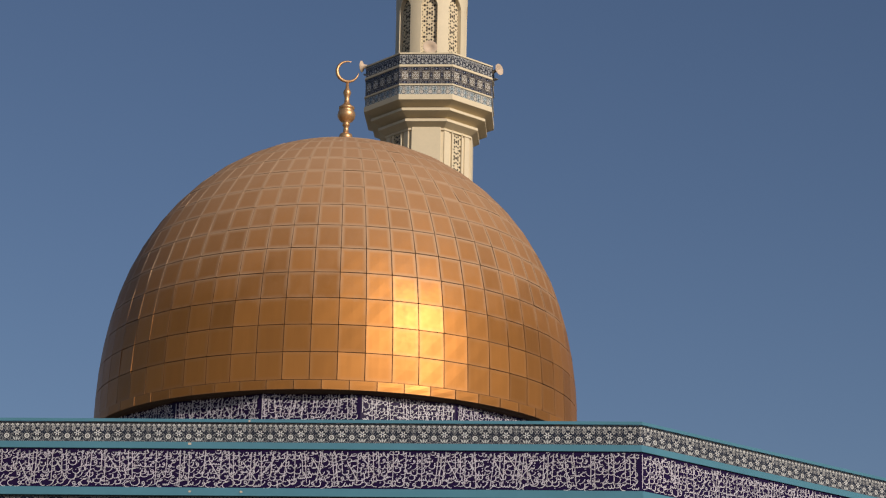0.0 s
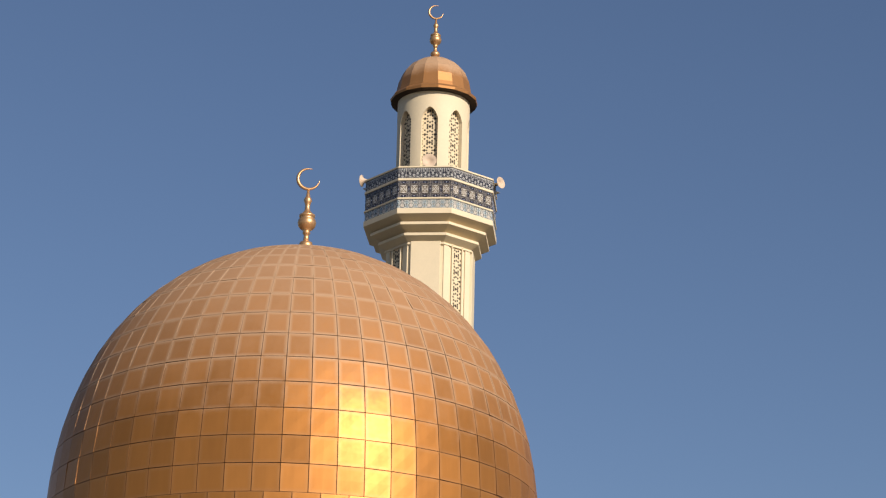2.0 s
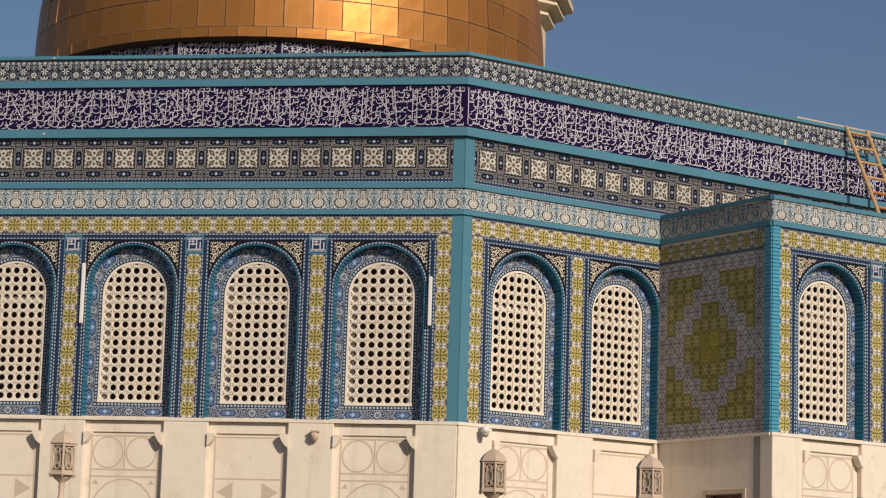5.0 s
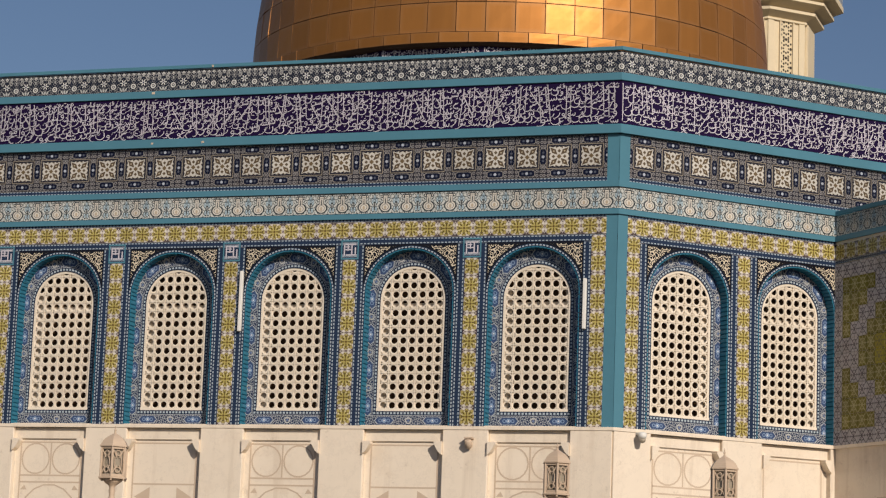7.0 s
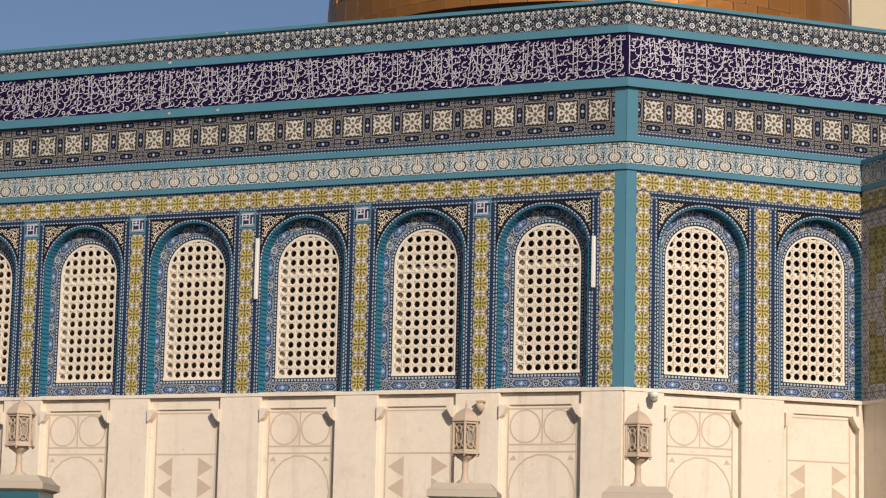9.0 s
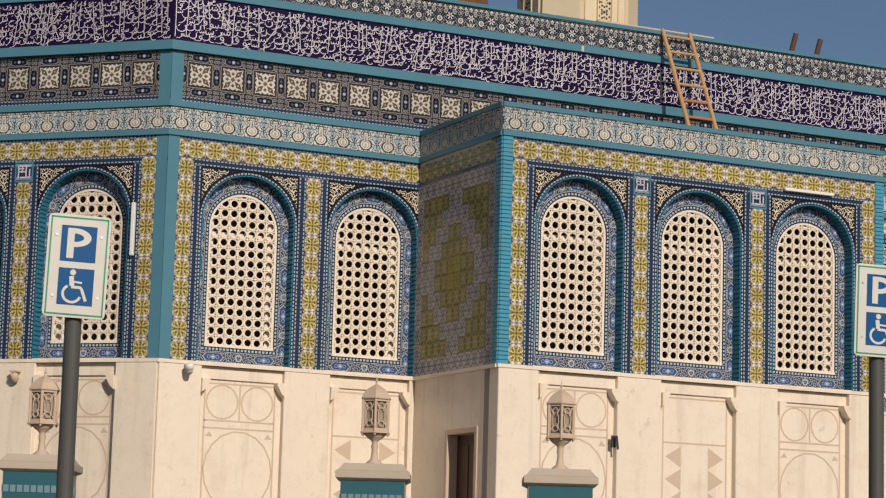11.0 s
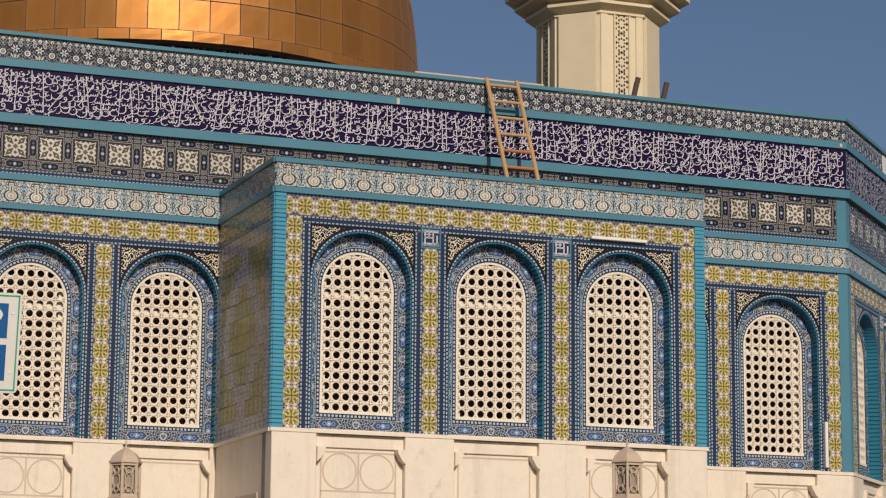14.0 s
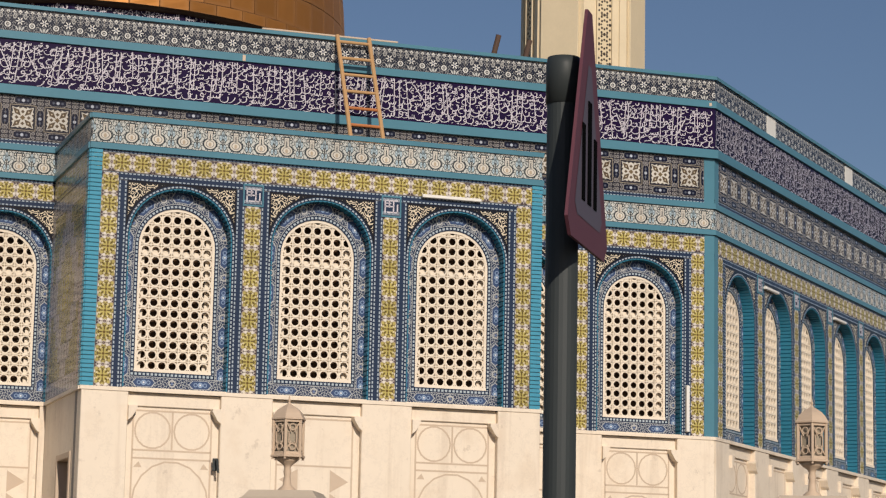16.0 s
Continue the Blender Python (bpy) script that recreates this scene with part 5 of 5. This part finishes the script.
for f in range(8):
    az = 45 * f
    if math.cos(radians(az + 75)) < -0.1:
        continue
    pts = [(-HW, BASE), (-HW, SPRING + 0.1), (-HW * 0.6, CROWN - 0.2), (0, CROWN), (HW * 0.6, CROWN - 0.2), (HW, SPRING + 0.1), (HW, BASE)]
    child("drum_window", mesh_of("drum_window", [(x, 0.0, z) for x, z in pts], [tuple(range(len(pts)))[::-1]], LATTICE, [(x, z) for x, z in pts]), minaret,
          pose(0, 0, 0, 0, 0, az + 90) @ pose(0, -1.56, 0), "pointed window with pierced lattice")
cap = lathe([(2.17, 48.90), (2.19, 49.02), (2.12, 49.12), (1.95, 49.22)] + [(1.90 * math.cos(a) ** 0.85, 49.22 + 2.08 * math.sin(a)) for a in [radians(x) for x in (6, 20, 36, 52, 68, 80)]] + [(0.05, 51.33)], 16, math.pi / 16)
part("cap", cap, M["gold_clean"], minaret, "gilded ribbed cap with a flared eave")
# eave's underside, darkened by colour for the shade there
part("cap_underside", lathe([(1.6, 48.82), (2.15, 48.89)], 32), M["soffit_shade"], minaret)
finial("minaret_finial", 1.28, (*MX, 51.27), "brass finial with a crescent on the minaret")


def loudspeaker():
    t = tagged(new("loudspeaker"), "cream horn loudspeaker on the balcony parapet", "loudspeaker", "loudspeakers on the minaret")
    part("horn", lathe([(0.10, -0.42), (0.12, -0.25), (0.20, -0.08), (0.40, 0.03), (0.42, 0.05), (0.40, 0.05), (0.18, -0.04), (0.10, -0.10)], 24), M["lantern"], t, smooth=True)
    part("driver", lathe([(0.12, -0.62), (0.12, -0.40)], 16), M["metal"], t)
    part("bracket", boxes((-0.04, 0.04, -0.62, 0.0, -0.52, -0.46), (-0.16, 0.16, -0.66, -0.60, -0.60, -0.20)), M["metal"], t)
    return t


speaker = loudspeaker()
spots = []
for zt_, r, k in ((top_hi, 3.15, 0.84), (top_lo, 3.72, 0.9)):
    for az, out, face, up in ((-87, 0.92, -80, 0.36), (-8, 1.10, -38, 0.12), (-164, 1.10, -196, 0.12)):
        spots.append(Matrix.Translation((*MX, 0)) @ pose(r * out * math.cos(radians(az)), r * out * math.sin(radians(az)), zt_ + up)
                     @ pose(0, 0, 0, 0, 0, face + 90) @ pose(0, 0, 0, 86, 0, 0) @ Matrix.Scale(k, 4))
speaker.matrix_basis = spots[0]
for m in spots[1:]:
    copy_thing(speaker, m)

# ---- things on the roof ----
ladder = tagged(new("ladder"), "old wooden ladder leaning on the parapet", "ladder")
foot, head = Vector((8.556, 6.534, 10.45)), Vector((7.606, 7.474, 13.25))
across = Vector((R2, R2, 0)) * 0.66
lean = (head - foot)
for k in (0, 1):
    bm = bmesh.new()
    rod(bm, foot + across * k, head + across * k + lean * 0.02, 0.043, 8)
    part("rail", bm, M["wood"], ladder)
for i in range(8):
    t = 0.04 + i * 0.133
    p_ = foot + lean * t
    bm = bmesh.new()
    rod(bm, p_ - across * 0.04, p_ + across * 1.04, 0.032, 8)
    part("rung", bm, M["paint_red"] if i in (0, 2, 3) else M["wood"], ladder)
board = tagged(new("board", bm_mesh("board", boxes((-1.07, 1.74, -0.08, 0.12, 0, 0.04), bevel=0.01), M["inlay"])), "long weathered plank lying on the coping by the ladder", "plank")
board.matrix_basis = m_b @ pose(10.2, 0.02, Z["top"] + 0.002)
for p_, lean_ in (((9.58, 10.13), -0.12), ((10.00, 10.75), -0.10)):
    bm = bmesh.new()
    rod(bm, (0, 0, 0), (0.30, 0.05, 1.24), 0.058, 12)
    t = tagged(new("roof_pipe"), "short rusty brown standpipe leaning on the roof", "pipe", "roof pipes")
    t.location = (*p_, 12.50)
    part("pipe_body", bm, M["rust"], t)

# ---- small fixtures on the walls ----
for k, (m, x, z, h, hor) in enumerate(((m_a, L - E + 0.06, 7.62, 1.0, 0), (m_a, L - E - P - P - 2.02, 7.62, 1.25, 0), (m_p, pb[2] - 0.15, 9.52, 1.15, 1), (m_b, L - 0.62, 5.78, 0.95, 0),
                                       (m_c, 3.6, 9.25, 0.9, 1), (m_c, 8.8, 9.25, 0.9, 1))):
    t = tagged(new("tube_light"), "slim white tube light fixed on the tiles", "light", "tube lights")
    t.matrix_basis = m @ pose(x, -0.05, z)
    if hor:
        part("tube", boxes((-h / 2, h / 2, -0.05, 0.03, -0.03, 0.03), bevel=0.01), M["white"], t)
    else:
        part("tube", boxes((-0.035, 0.035, -0.05, 0.03, 0, h), bevel=0.01), M["white"], t)


def cctv():
    t = tagged(new("security_camera"), "white dome security camera under the sill", "camera")
    part("mount", boxes((-0.05, 0.05, -0.22, 0.0, -0.02, 0.05), bevel=0.01), M["white"], t)
    part("housing", lathe([(0.09, -0.12), (0.11, -0.05), (0.11, 0.02), (0.05, 0.05)], 20), M["white"], t, m=pose(0, -0.26, 0), smooth=True)
    part("lens_dome", lathe([(0.02, -0.24), (0.07, -0.21), (0.095, -0.14)], 16), M["lantern_glass"], t, m=pose(0, -0.26, 0), smooth=True)
    return t


cctv().matrix_basis = m_b @ pose(0.52, -0.06, 5.60) @ Matrix.Scale(0.75, 4)


def spotlight():
    t = tagged(new("spotlight"), "small weathered spotlight on a bracket", "spotlight", "spotlights")
    part("arm", boxes((-0.08, 0.08, -0.16, 0.0, 0.10, 0.13)), M["lantern"], t)
    part("head", lathe([(0.04, -0.12), (0.075, -0.07), (0.075, 0.05), (0.05, 0.07)], 14), M["lantern"], t, m=pose(0, -0.12, 0.02, 35), smooth=True)
    return t


sp = spotlight()
sp.matrix_basis = m_a @ pose(L - E - W - 0.20, -0.05, 5.35)

fitting = tagged(new("wall_fitting"), "small dark metal fitting hanging on the marble", "fitting")
fitting.matrix_basis = m_p @ pose(pb[0] + 0.76, -0.06, 4.42)
part("plate", boxes((-0.05, 0.05, 0.0, 0.03, -0.10, 0.12), bevel=0.008), M["pole"], fitting)
part("hook", rod(rod(bmesh.new(), (0, 0, 0.08), (0, -0.10, 0.10), 0.018, 8), (0, -0.10, 0.10), (0.03, -0.10, -0.14), 0.022, 8), M["pole"], fitting)

# ---- boundary wall with lantern piers ----
line = Vector((16.58 - 2.91, -9.91 + 14.43)).normalized()
turn_line = math.degrees(math.atan2(line.y, line.x))


def pier():
    t = tagged(new("gate_pier"), "cream stone pier with a band of turquoise tiles under its cap", "pier", "lantern piers")
    part("shaft", boxes((-0.37, 0.37, -0.37, 0.37, 0, 2.40), bevel=0.015), M["marble"], t)
    part("neck", boxes((-0.40, 0.40, -0.40, 0.40, 2.40, 2.47), bevel=0.01), M["marble"], t)
    part("tile_band", boxes((-0.385, 0.385, -0.385, 0.385, 2.47, 2.81)), M["pier_band"], t, "dark teal glazed band")
    for i in range(9):
        for sgn in (-1, 1):
            part("small_tile", boxes((-0.372 + i * 0.083, -0.308 + i * 0.083, sgn * 0.39 - 0.006, sgn * 0.39 + 0.006, 2.56, 2.645)), M["pale_tile"], t)
            part("small_tile", boxes((sgn * 0.39 - 0.006, sgn * 0.39 + 0.006, -0.372 + i * 0.083, -0.308 + i * 0.083, 2.56, 2.645)), M["pale_tile"], t)
    part("cap", lathe([(0.56, 2.81), (0.635, 2.84), (0.635, 2.92), (0.59, 2.94), (0.52, 3.00), (0.50, 3.02)], 4, math.pi / 4), M["cap_stone"], t)
    return t


def lantern():
    t = tagged(new("lantern"), "cream cast metal lantern with pierced arabesque panes on a stem", "lantern", "pier lanterns")
    part("stem", lathe([(0.11, -0.10), (0.10, -0.07), (0.05, -0.03), (0.035, 0.08), (0.045, 0.13), (0.035, 0.17), (0.05, 0.20), (0.10, 0.235), (0.15, 0.285)], 18), M["lantern"], t, smooth=True)
    n = 6
    R = 0.172
    part("floor_plate", lathe([(0.205, 0.285), (0.205, 0.305), (0.18, 0.315)], n), M["lantern"], t)
    part("glass", lathe([(0.138, 0.31), (0.138, 0.70)], n), M["lantern_glass"], t)
    side = 2 * R * math.tan(math.pi / n)
    for i in range(n):
        az = 360 / n * (i + 0.5)
        m = pose(0, 0, 0, 0, 0, az + 90) @ pose(0, -R * math.cos(math.pi / n), 0)
        w = R * math.sin(math.pi / n)
        pane = boxes((-w, w, -0.008, 0.008, 0.315, 0.345), (-w, w, -0.008, 0.008, 0.675, 0.705), (-w, -w + 0.016, -0.008, 0.008, 0.345, 0.675), (w - 0.016, w, -0.008, 0.008, 0.345, 0.675))
        for z in (0.40, 0.62):
            for k in range(10):
                a, b = math.radians(36 * k), math.radians(36 * (k + 1))
                rod(pane, (0.035 * math.cos(a), 0, z + 0.035 * math.sin(a)), (0.035 * math.cos(b), 0, z + 0.035 * math.sin(b)), 0.007, 5)
        for sgn in (-1, 1):
            rod(pane, (sgn * w * 0.8, 0, 0.36), (sgn * 0.02, 0, 0.46), 0.007, 5)
            rod(pane, (sgn * w * 0.8, 0, 0.66), (sgn * 0.02, 0, 0.56), 0.007, 5)
            rod(pane, (sgn * 0.045, 0, 0.44), (sgn * 0.045, 0, 0.57), 0.007, 5)
        part("pane", pane, M["lantern"], t, m=m)
        az2 = radians(360 / n * i)
        bm = bmesh.new()
        rod(bm, (R * 1.04 * math.cos(az2), R * 1.04 * math.sin(az2), 0.26), (R * 1.04 * math.cos(az2), R * 1.04 * math.sin(az2), 0.72), 0.014, 8)
        part("corner_bar", bm, M["lantern"], t)
    part("roof", lathe([(0.205, 0.705), (0.205, 0.722), (0.19, 0.74), (0.165, 0.785), (0.125, 0.825), (0.07, 0.86), (0.025, 0.885), (0.012, 0.91), (0.020, 0.93), (0.010, 0.95), (0.004, 0.99)], n), M["lantern"], t)
    return t


p0, l0 = pier(), lantern()
spots = [(-2.64, -16.31), (2.91, -14.43), (5.01, -13.71), (8.90, -12.47), (11.05, -11.74), (16.60, -9.90), (22.12, -8.08), (-8.2, -18.1)]
for i, (x, y) in enumerate(spots):
    m1, m2 = pose(x, y, 0, 0, 0, turn_line), pose(x, y, 3.12, 0, 0, turn_line + 30)
    if i == 0:
        p0.matrix_basis, l0.matrix_basis = m1, m2
    else:
        copy_thing(p0, m1), copy_thing(l0, m2)
for a, b in ((7, 0), (0, 1), (2, 3), (4, 5), (5, 6)):
    A_, B_ = Vector(spots[a]), Vector(spots[b])
    n = (B_ - A_).length
    t = tagged(new("boundary_wall"), "low cream boundary wall between the piers", "wall", kind="structure")
    t.matrix_basis = pose(A_.x, A_.y, 0, 0, 0, turn_line)
    part("wall_body", boxes((0.45, n - 0.45, -0.15, 0.15, 0, 2.30), bevel=0.01), M["marble"], t)
    part("wall_coping", boxes((0.45, n - 0.45, -0.20, 0.20, 2.30, 2.38), bevel=0.015), M["lantern"], t)


# ---- palm inside the boundary wall ----
def palm(where_, height):
    t = tagged(new("palm_tree"), "date palm with dull green drooping fronds behind the boundary wall", "palm")
    t.location = (*where_, 0)
    rnd = random.Random(9)
    prof = []
    for i in range(int(height / 0.14)):
        z = i * 0.14
        r = 0.22 - 0.05 * z / height
        prof += [(r * 0.90, z), (r * 1.08, z + 0.11)]
    part("trunk", lathe(prof + [(0.12, height)], 14), M["palm_bark"], t, "ringed brown trunk")
    for f in range(26):
        az = f * 2.399 + rnd.uniform(-0.15, 0.15)
        rise = radians(72 - 95 * (f / 26) + rnd.uniform(-6, 6))
        size = 1.75 * rnd.uniform(0.88, 1.08)
        verts, faces = [], []
        spine, p_, pitch = [], Vector((0.08, 0, 0)), rise
        n = 16
        for k in range(n + 1):
            spine.append(p_.copy())
            p_ = p_ + Vector((math.cos(pitch), 0, math.sin(pitch))) * size / n
            pitch -= radians(3.6)
        for k in range(n):            # the stalk, three-sided
            w0, w1 = 0.022 * (1 - k / n) + 0.004, 0.022 * (1 - (k + 1) / n) + 0.004
            b = len(verts)
            for q, w_ in ((spine[k], w0), (spine[k + 1], w1)):
                verts += [q + Vector((0, -w_, 0)), q + Vector((0, w_, 0)), q + Vector((0, 0, w_))]
            faces += [(b, b + 3, b + 5, b + 2), (b + 2, b + 5, b + 4, b + 1), (b + 1, b + 4, b + 3, b)]
        for k in range(3, n * 2 + 1):  # leaflets in two rows
            at = spine[min(k // 2, n)].lerp(spine[min(k // 2 + 1, n)], (k % 2) * 0.5)
            run = (spine[min(k // 2 + 1, n)] - spine[max(k // 2 - 1, 0)]).normalized()
            up = Vector((-run.z, 0, run.x))
            long_ = 0.36 * math.sin(math.pi * min(1.0, 0.18 + 0.80 * k / (2 * n))) ** 0.7 + 0.05
            for sgn in (-1, 1):
                d = (run * rnd.uniform(0.75, 1.0) + Vector((0, sgn, 0)) * rnd.uniform(0.6, 0.85) + up * rnd.uniform(0.15, 0.45)).normalized()
                side = d.cross(up).normalized() * 0.020
                tip = at + d * long_ * rnd.uniform(0.85, 1.1)
                mid = at.lerp(tip, 0.45)
                b = len(verts)
                verts += [at - side * 0.5, at + side * 0.5, mid + side, tip, mid - side, mid + up * 0.006]
                faces += [(b, b + 1, b + 2, b + 5), (b + 5, b + 2, b + 3), (b, b + 5, b + 4), (b + 4, b + 5, b + 3)]
        child("frond", mesh_of("frond", verts, faces, M["palm_leaf"]), t, pose(0, 0, height - 0.05, 0, 0, math.degrees(az)))
    return t


palm((-8.52, -15.29), 3.05)

# ---- road signs ----
def rounded_plate(w, h, r, y0, y1):
    bm = bmesh.new()
    pts = []
    for cx, cz, a0 in ((w / 2 - r, h / 2 - r, 0), (-w / 2 + r, h / 2 - r, 90), (-w / 2 + r, -h / 2 + r, 180), (w / 2 - r, -h / 2 + r, 270)):
        pts += [(cx + r * math.cos(radians(a0 + k * 18)), cz + r * math.sin(radians(a0 + k * 18))) for k in range(6)]
    lo, hi = [bm.verts.new((x, y0, z)) for x, z in pts], [bm.verts.new((x, y1, z)) for x, z in pts]
    bm.faces.new(lo), bm.faces.new(hi[::-1])
    for i in range(len(pts)):
        j = (i + 1) % len(pts)
        bm.faces.new((lo[i], hi[i], hi[j], lo[j]))
    return bm


def parking_sign(where_, z_mid, turn, roll):
    t = tagged(new("parking_sign"), "white parking sign with two blue fields on a grey pole", "sign", "parking signs")
    t.matrix_basis = pose(*where_, 0, 0, 0, turn)
    bm = bmesh.new()
    rod(bm, (0, 0.075, 0), (0, 0.075, z_mid + 0.2), 0.055, 20)
    part("pole", bm, M["grey_pole"], t)
    plate_ = part("plate", rounded_plate(0.405, 0.675, 0.03, -0.008, 0.008), M["sign_white"], t, "white sheet with a green edge line", pose(0, 0, z_mid, 0, roll, 0))
    w, h = 0.375, 0.645
    part("edge_line", boxes((-w / 2, w / 2, -0.0115, -0.008, h / 2 - 0.010, h / 2), (-w / 2, w / 2, -0.0115, -0.008, -h / 2, -h / 2 + 0.010), (-w / 2, -w / 2 + 0.010, -0.0115, -0.008, -h / 2, h / 2),
                            (w / 2 - 0.010, w / 2, -0.0115, -0.008, -h / 2, h / 2)), M["sign_green"], plate_)
    part("blue_field", boxes((-0.115, 0.115, -0.0125, -0.008, 0.03, 0.265)), M["sign_blue"], plate_)
    part("blue_field", boxes((-0.115, 0.115, -0.0125, -0.008, -0.255, -0.015)), M["sign_blue"], plate_)
    bm = bmesh.new()
    y = -0.0145
    box(bm, -0.075, -0.030, y, y + 0.002, 0.050, 0.248)
    k = 14
    cx, cz = -0.030, 0.186
    for i in range(k):
        a, b = radians(-90 + 180 * i / k), radians(-90 + 180 * (i + 1) / k)
        ro, ri = (0.110, 0.062), (0.062, 0.028)
        quad = [(cx + ro[0] * math.cos(a), cz + ro[1] * math.sin(a)), (cx + ro[0] * math.cos(b), cz + ro[1] * math.sin(b)),
                (cx + ri[0] * math.cos(b), cz + ri[1] * math.sin(b)), (cx + ri[0] * math.cos(a), cz + ri[1] * math.sin(a))]
        bm.faces.new([bm.verts.new((q[0], y - 0.0005, q[1])) for q in quad])
    part("letter_p", bm, M["sign_white"], plate_)
    bm = bmesh.new()

    def stroke(pts, w_, yy):
        last = None
        for i, p_ in enumerate(pts):
            d = (Vector(pts[min(i + 1, len(pts) - 1)]) - Vector(pts[max(i - 1, 0)])).normalized() * w_ / 2
            now = [bm.verts.new((p_[0] - d.y, yy, p_[1] + d.x)), bm.verts.new((p_[0] + d.y, yy, p_[1] - d.x))]
            if last:
                bm.faces.new((last[0], last[1], now[1], now[0]))
            last = now

    stroke([(-0.022 + 0.058 * math.cos(radians(a)), -0.182 + 0.056 * math.sin(radians(a))) for a in range(120, 341, 10)], 0.017, y)
    stroke([(-0.030, -0.068), (-0.024, -0.132)], 0.030, y - 0.0006)
    stroke([(-0.028, -0.138), (0.030, -0.140), (0.040, -0.150), (0.070, -0.226)], 0.019, y - 0.0012)
    stroke([(-0.020, -0.104), (0.040, -0.108)], 0.013, y - 0.0018)
    bmesh.ops.create_circle(bm, cap_ends=True, segments=18, radius=0.019, matrix=pose(-0.022, y, -0.043, 90))
    part("wheelchair_symbol", bm, M["sign_white"], plate_)
    for bx in (-0.145, 0.145):
        for bz in (0.20, -0.20):
            part("bolt", lathe([(0.009, 0), (0.009, 0.006)], 10), M["metal"], plate_, m=pose(bx, -0.008, bz, 90))
    for z in (0.15, -0.15):
        part("clamp", boxes((-0.07, 0.07, 0.008, 0.13, z - 0.015, z + 0.015)), M["metal"], plate_)
    return t


SIGN_TURN = 32
parking_sign((11.89, -26.26), 3.452, SIGN_TURN, 1.5)
parking_sign((16.57, -22.70), 3.545, SIGN_TURN, 1.5)

warn = tagged(new("warning_sign"), "dark red edged triangular warning sign on a dark pole", "sign")
warn.matrix_basis = pose(26.60, -25.58, 0)
bm = bmesh.new()
rod(bm, (0, 0, 0), (0, 0, 3.40), 0.060, 24)
part("pole", bm, M["pole"], warn)
part("pole_cap", lathe([(0.065, 3.30), (0.065, 3.44), (0.060, 3.475), (0.03, 3.48)], 24), M["pole"], warn, smooth=True)
bm = bmesh.new()
tri = [(-0.36, -0.36), (-0.30, -0.42), (0.30, -0.42), (0.36, -0.36), (0.04, 0.46), (-0.04, 0.46)]
lo, hi = [bm.verts.new((x, -0.006, z)) for x, z in tri], [bm.verts.new((x, 0.006, z)) for x, z in tri]
bm.faces.new(lo), bm.faces.new(hi[::-1])
for i in range(len(tri)):
    j = (i + 1) % len(tri)
    bm.faces.new((lo[i], hi[i], hi[j], lo[j]))
WARN_TURN = 101
plate_ = part("triangle_plate", bm, M["sign_red"], warn, "dark red triangular sheet", pose(0.105, -0.02, 3.175, 0, 0, WARN_TURN))
bm = bmesh.new()
inner = [(x * 0.68, -0.05 + z * 0.66) for x, z in tri]
for y in (-0.0075, 0.0075):
    vs = [bm.verts.new((x, y, z)) for x, z in inner]
    bm.faces.new(vs if y < 0 else vs[::-1])
part("faded_field", bm, M["sign_grey"], plate_, "dull grey field")
part("symbol_bar", boxes((-0.13, -0.08, -0.011, -0.008, -0.26, 0.02), (-0.03, 0.03, -0.011, -0.008, -0.26, 0.12), (0.08, 0.13, -0.011, -0.008, -0.26, 0.0)), M["black"], plate_)
part("clamp", boxes((0.0, 0.09, -0.02, 0.02, 3.28, 3.31), (0.0, 0.09, -0.02, 0.02, 3.05, 3.08)), M["pole"], warn)

# ---- a post close beside the road ----
post = tagged(new("roadside_post"), "slim black painted post standing close beside the road", "post")
post.matrix_basis = Matrix.Translation((13.0228, -43.9407, 0)) @ Matrix.Rotation(radians(-2.7), 4, Vector((-0.426, 0.905, 0)))
part("post_body", lathe([(0.028, 0), (0.028, 2.6), (0.02, 2.63)], 20), M["black"], post, smooth=True)
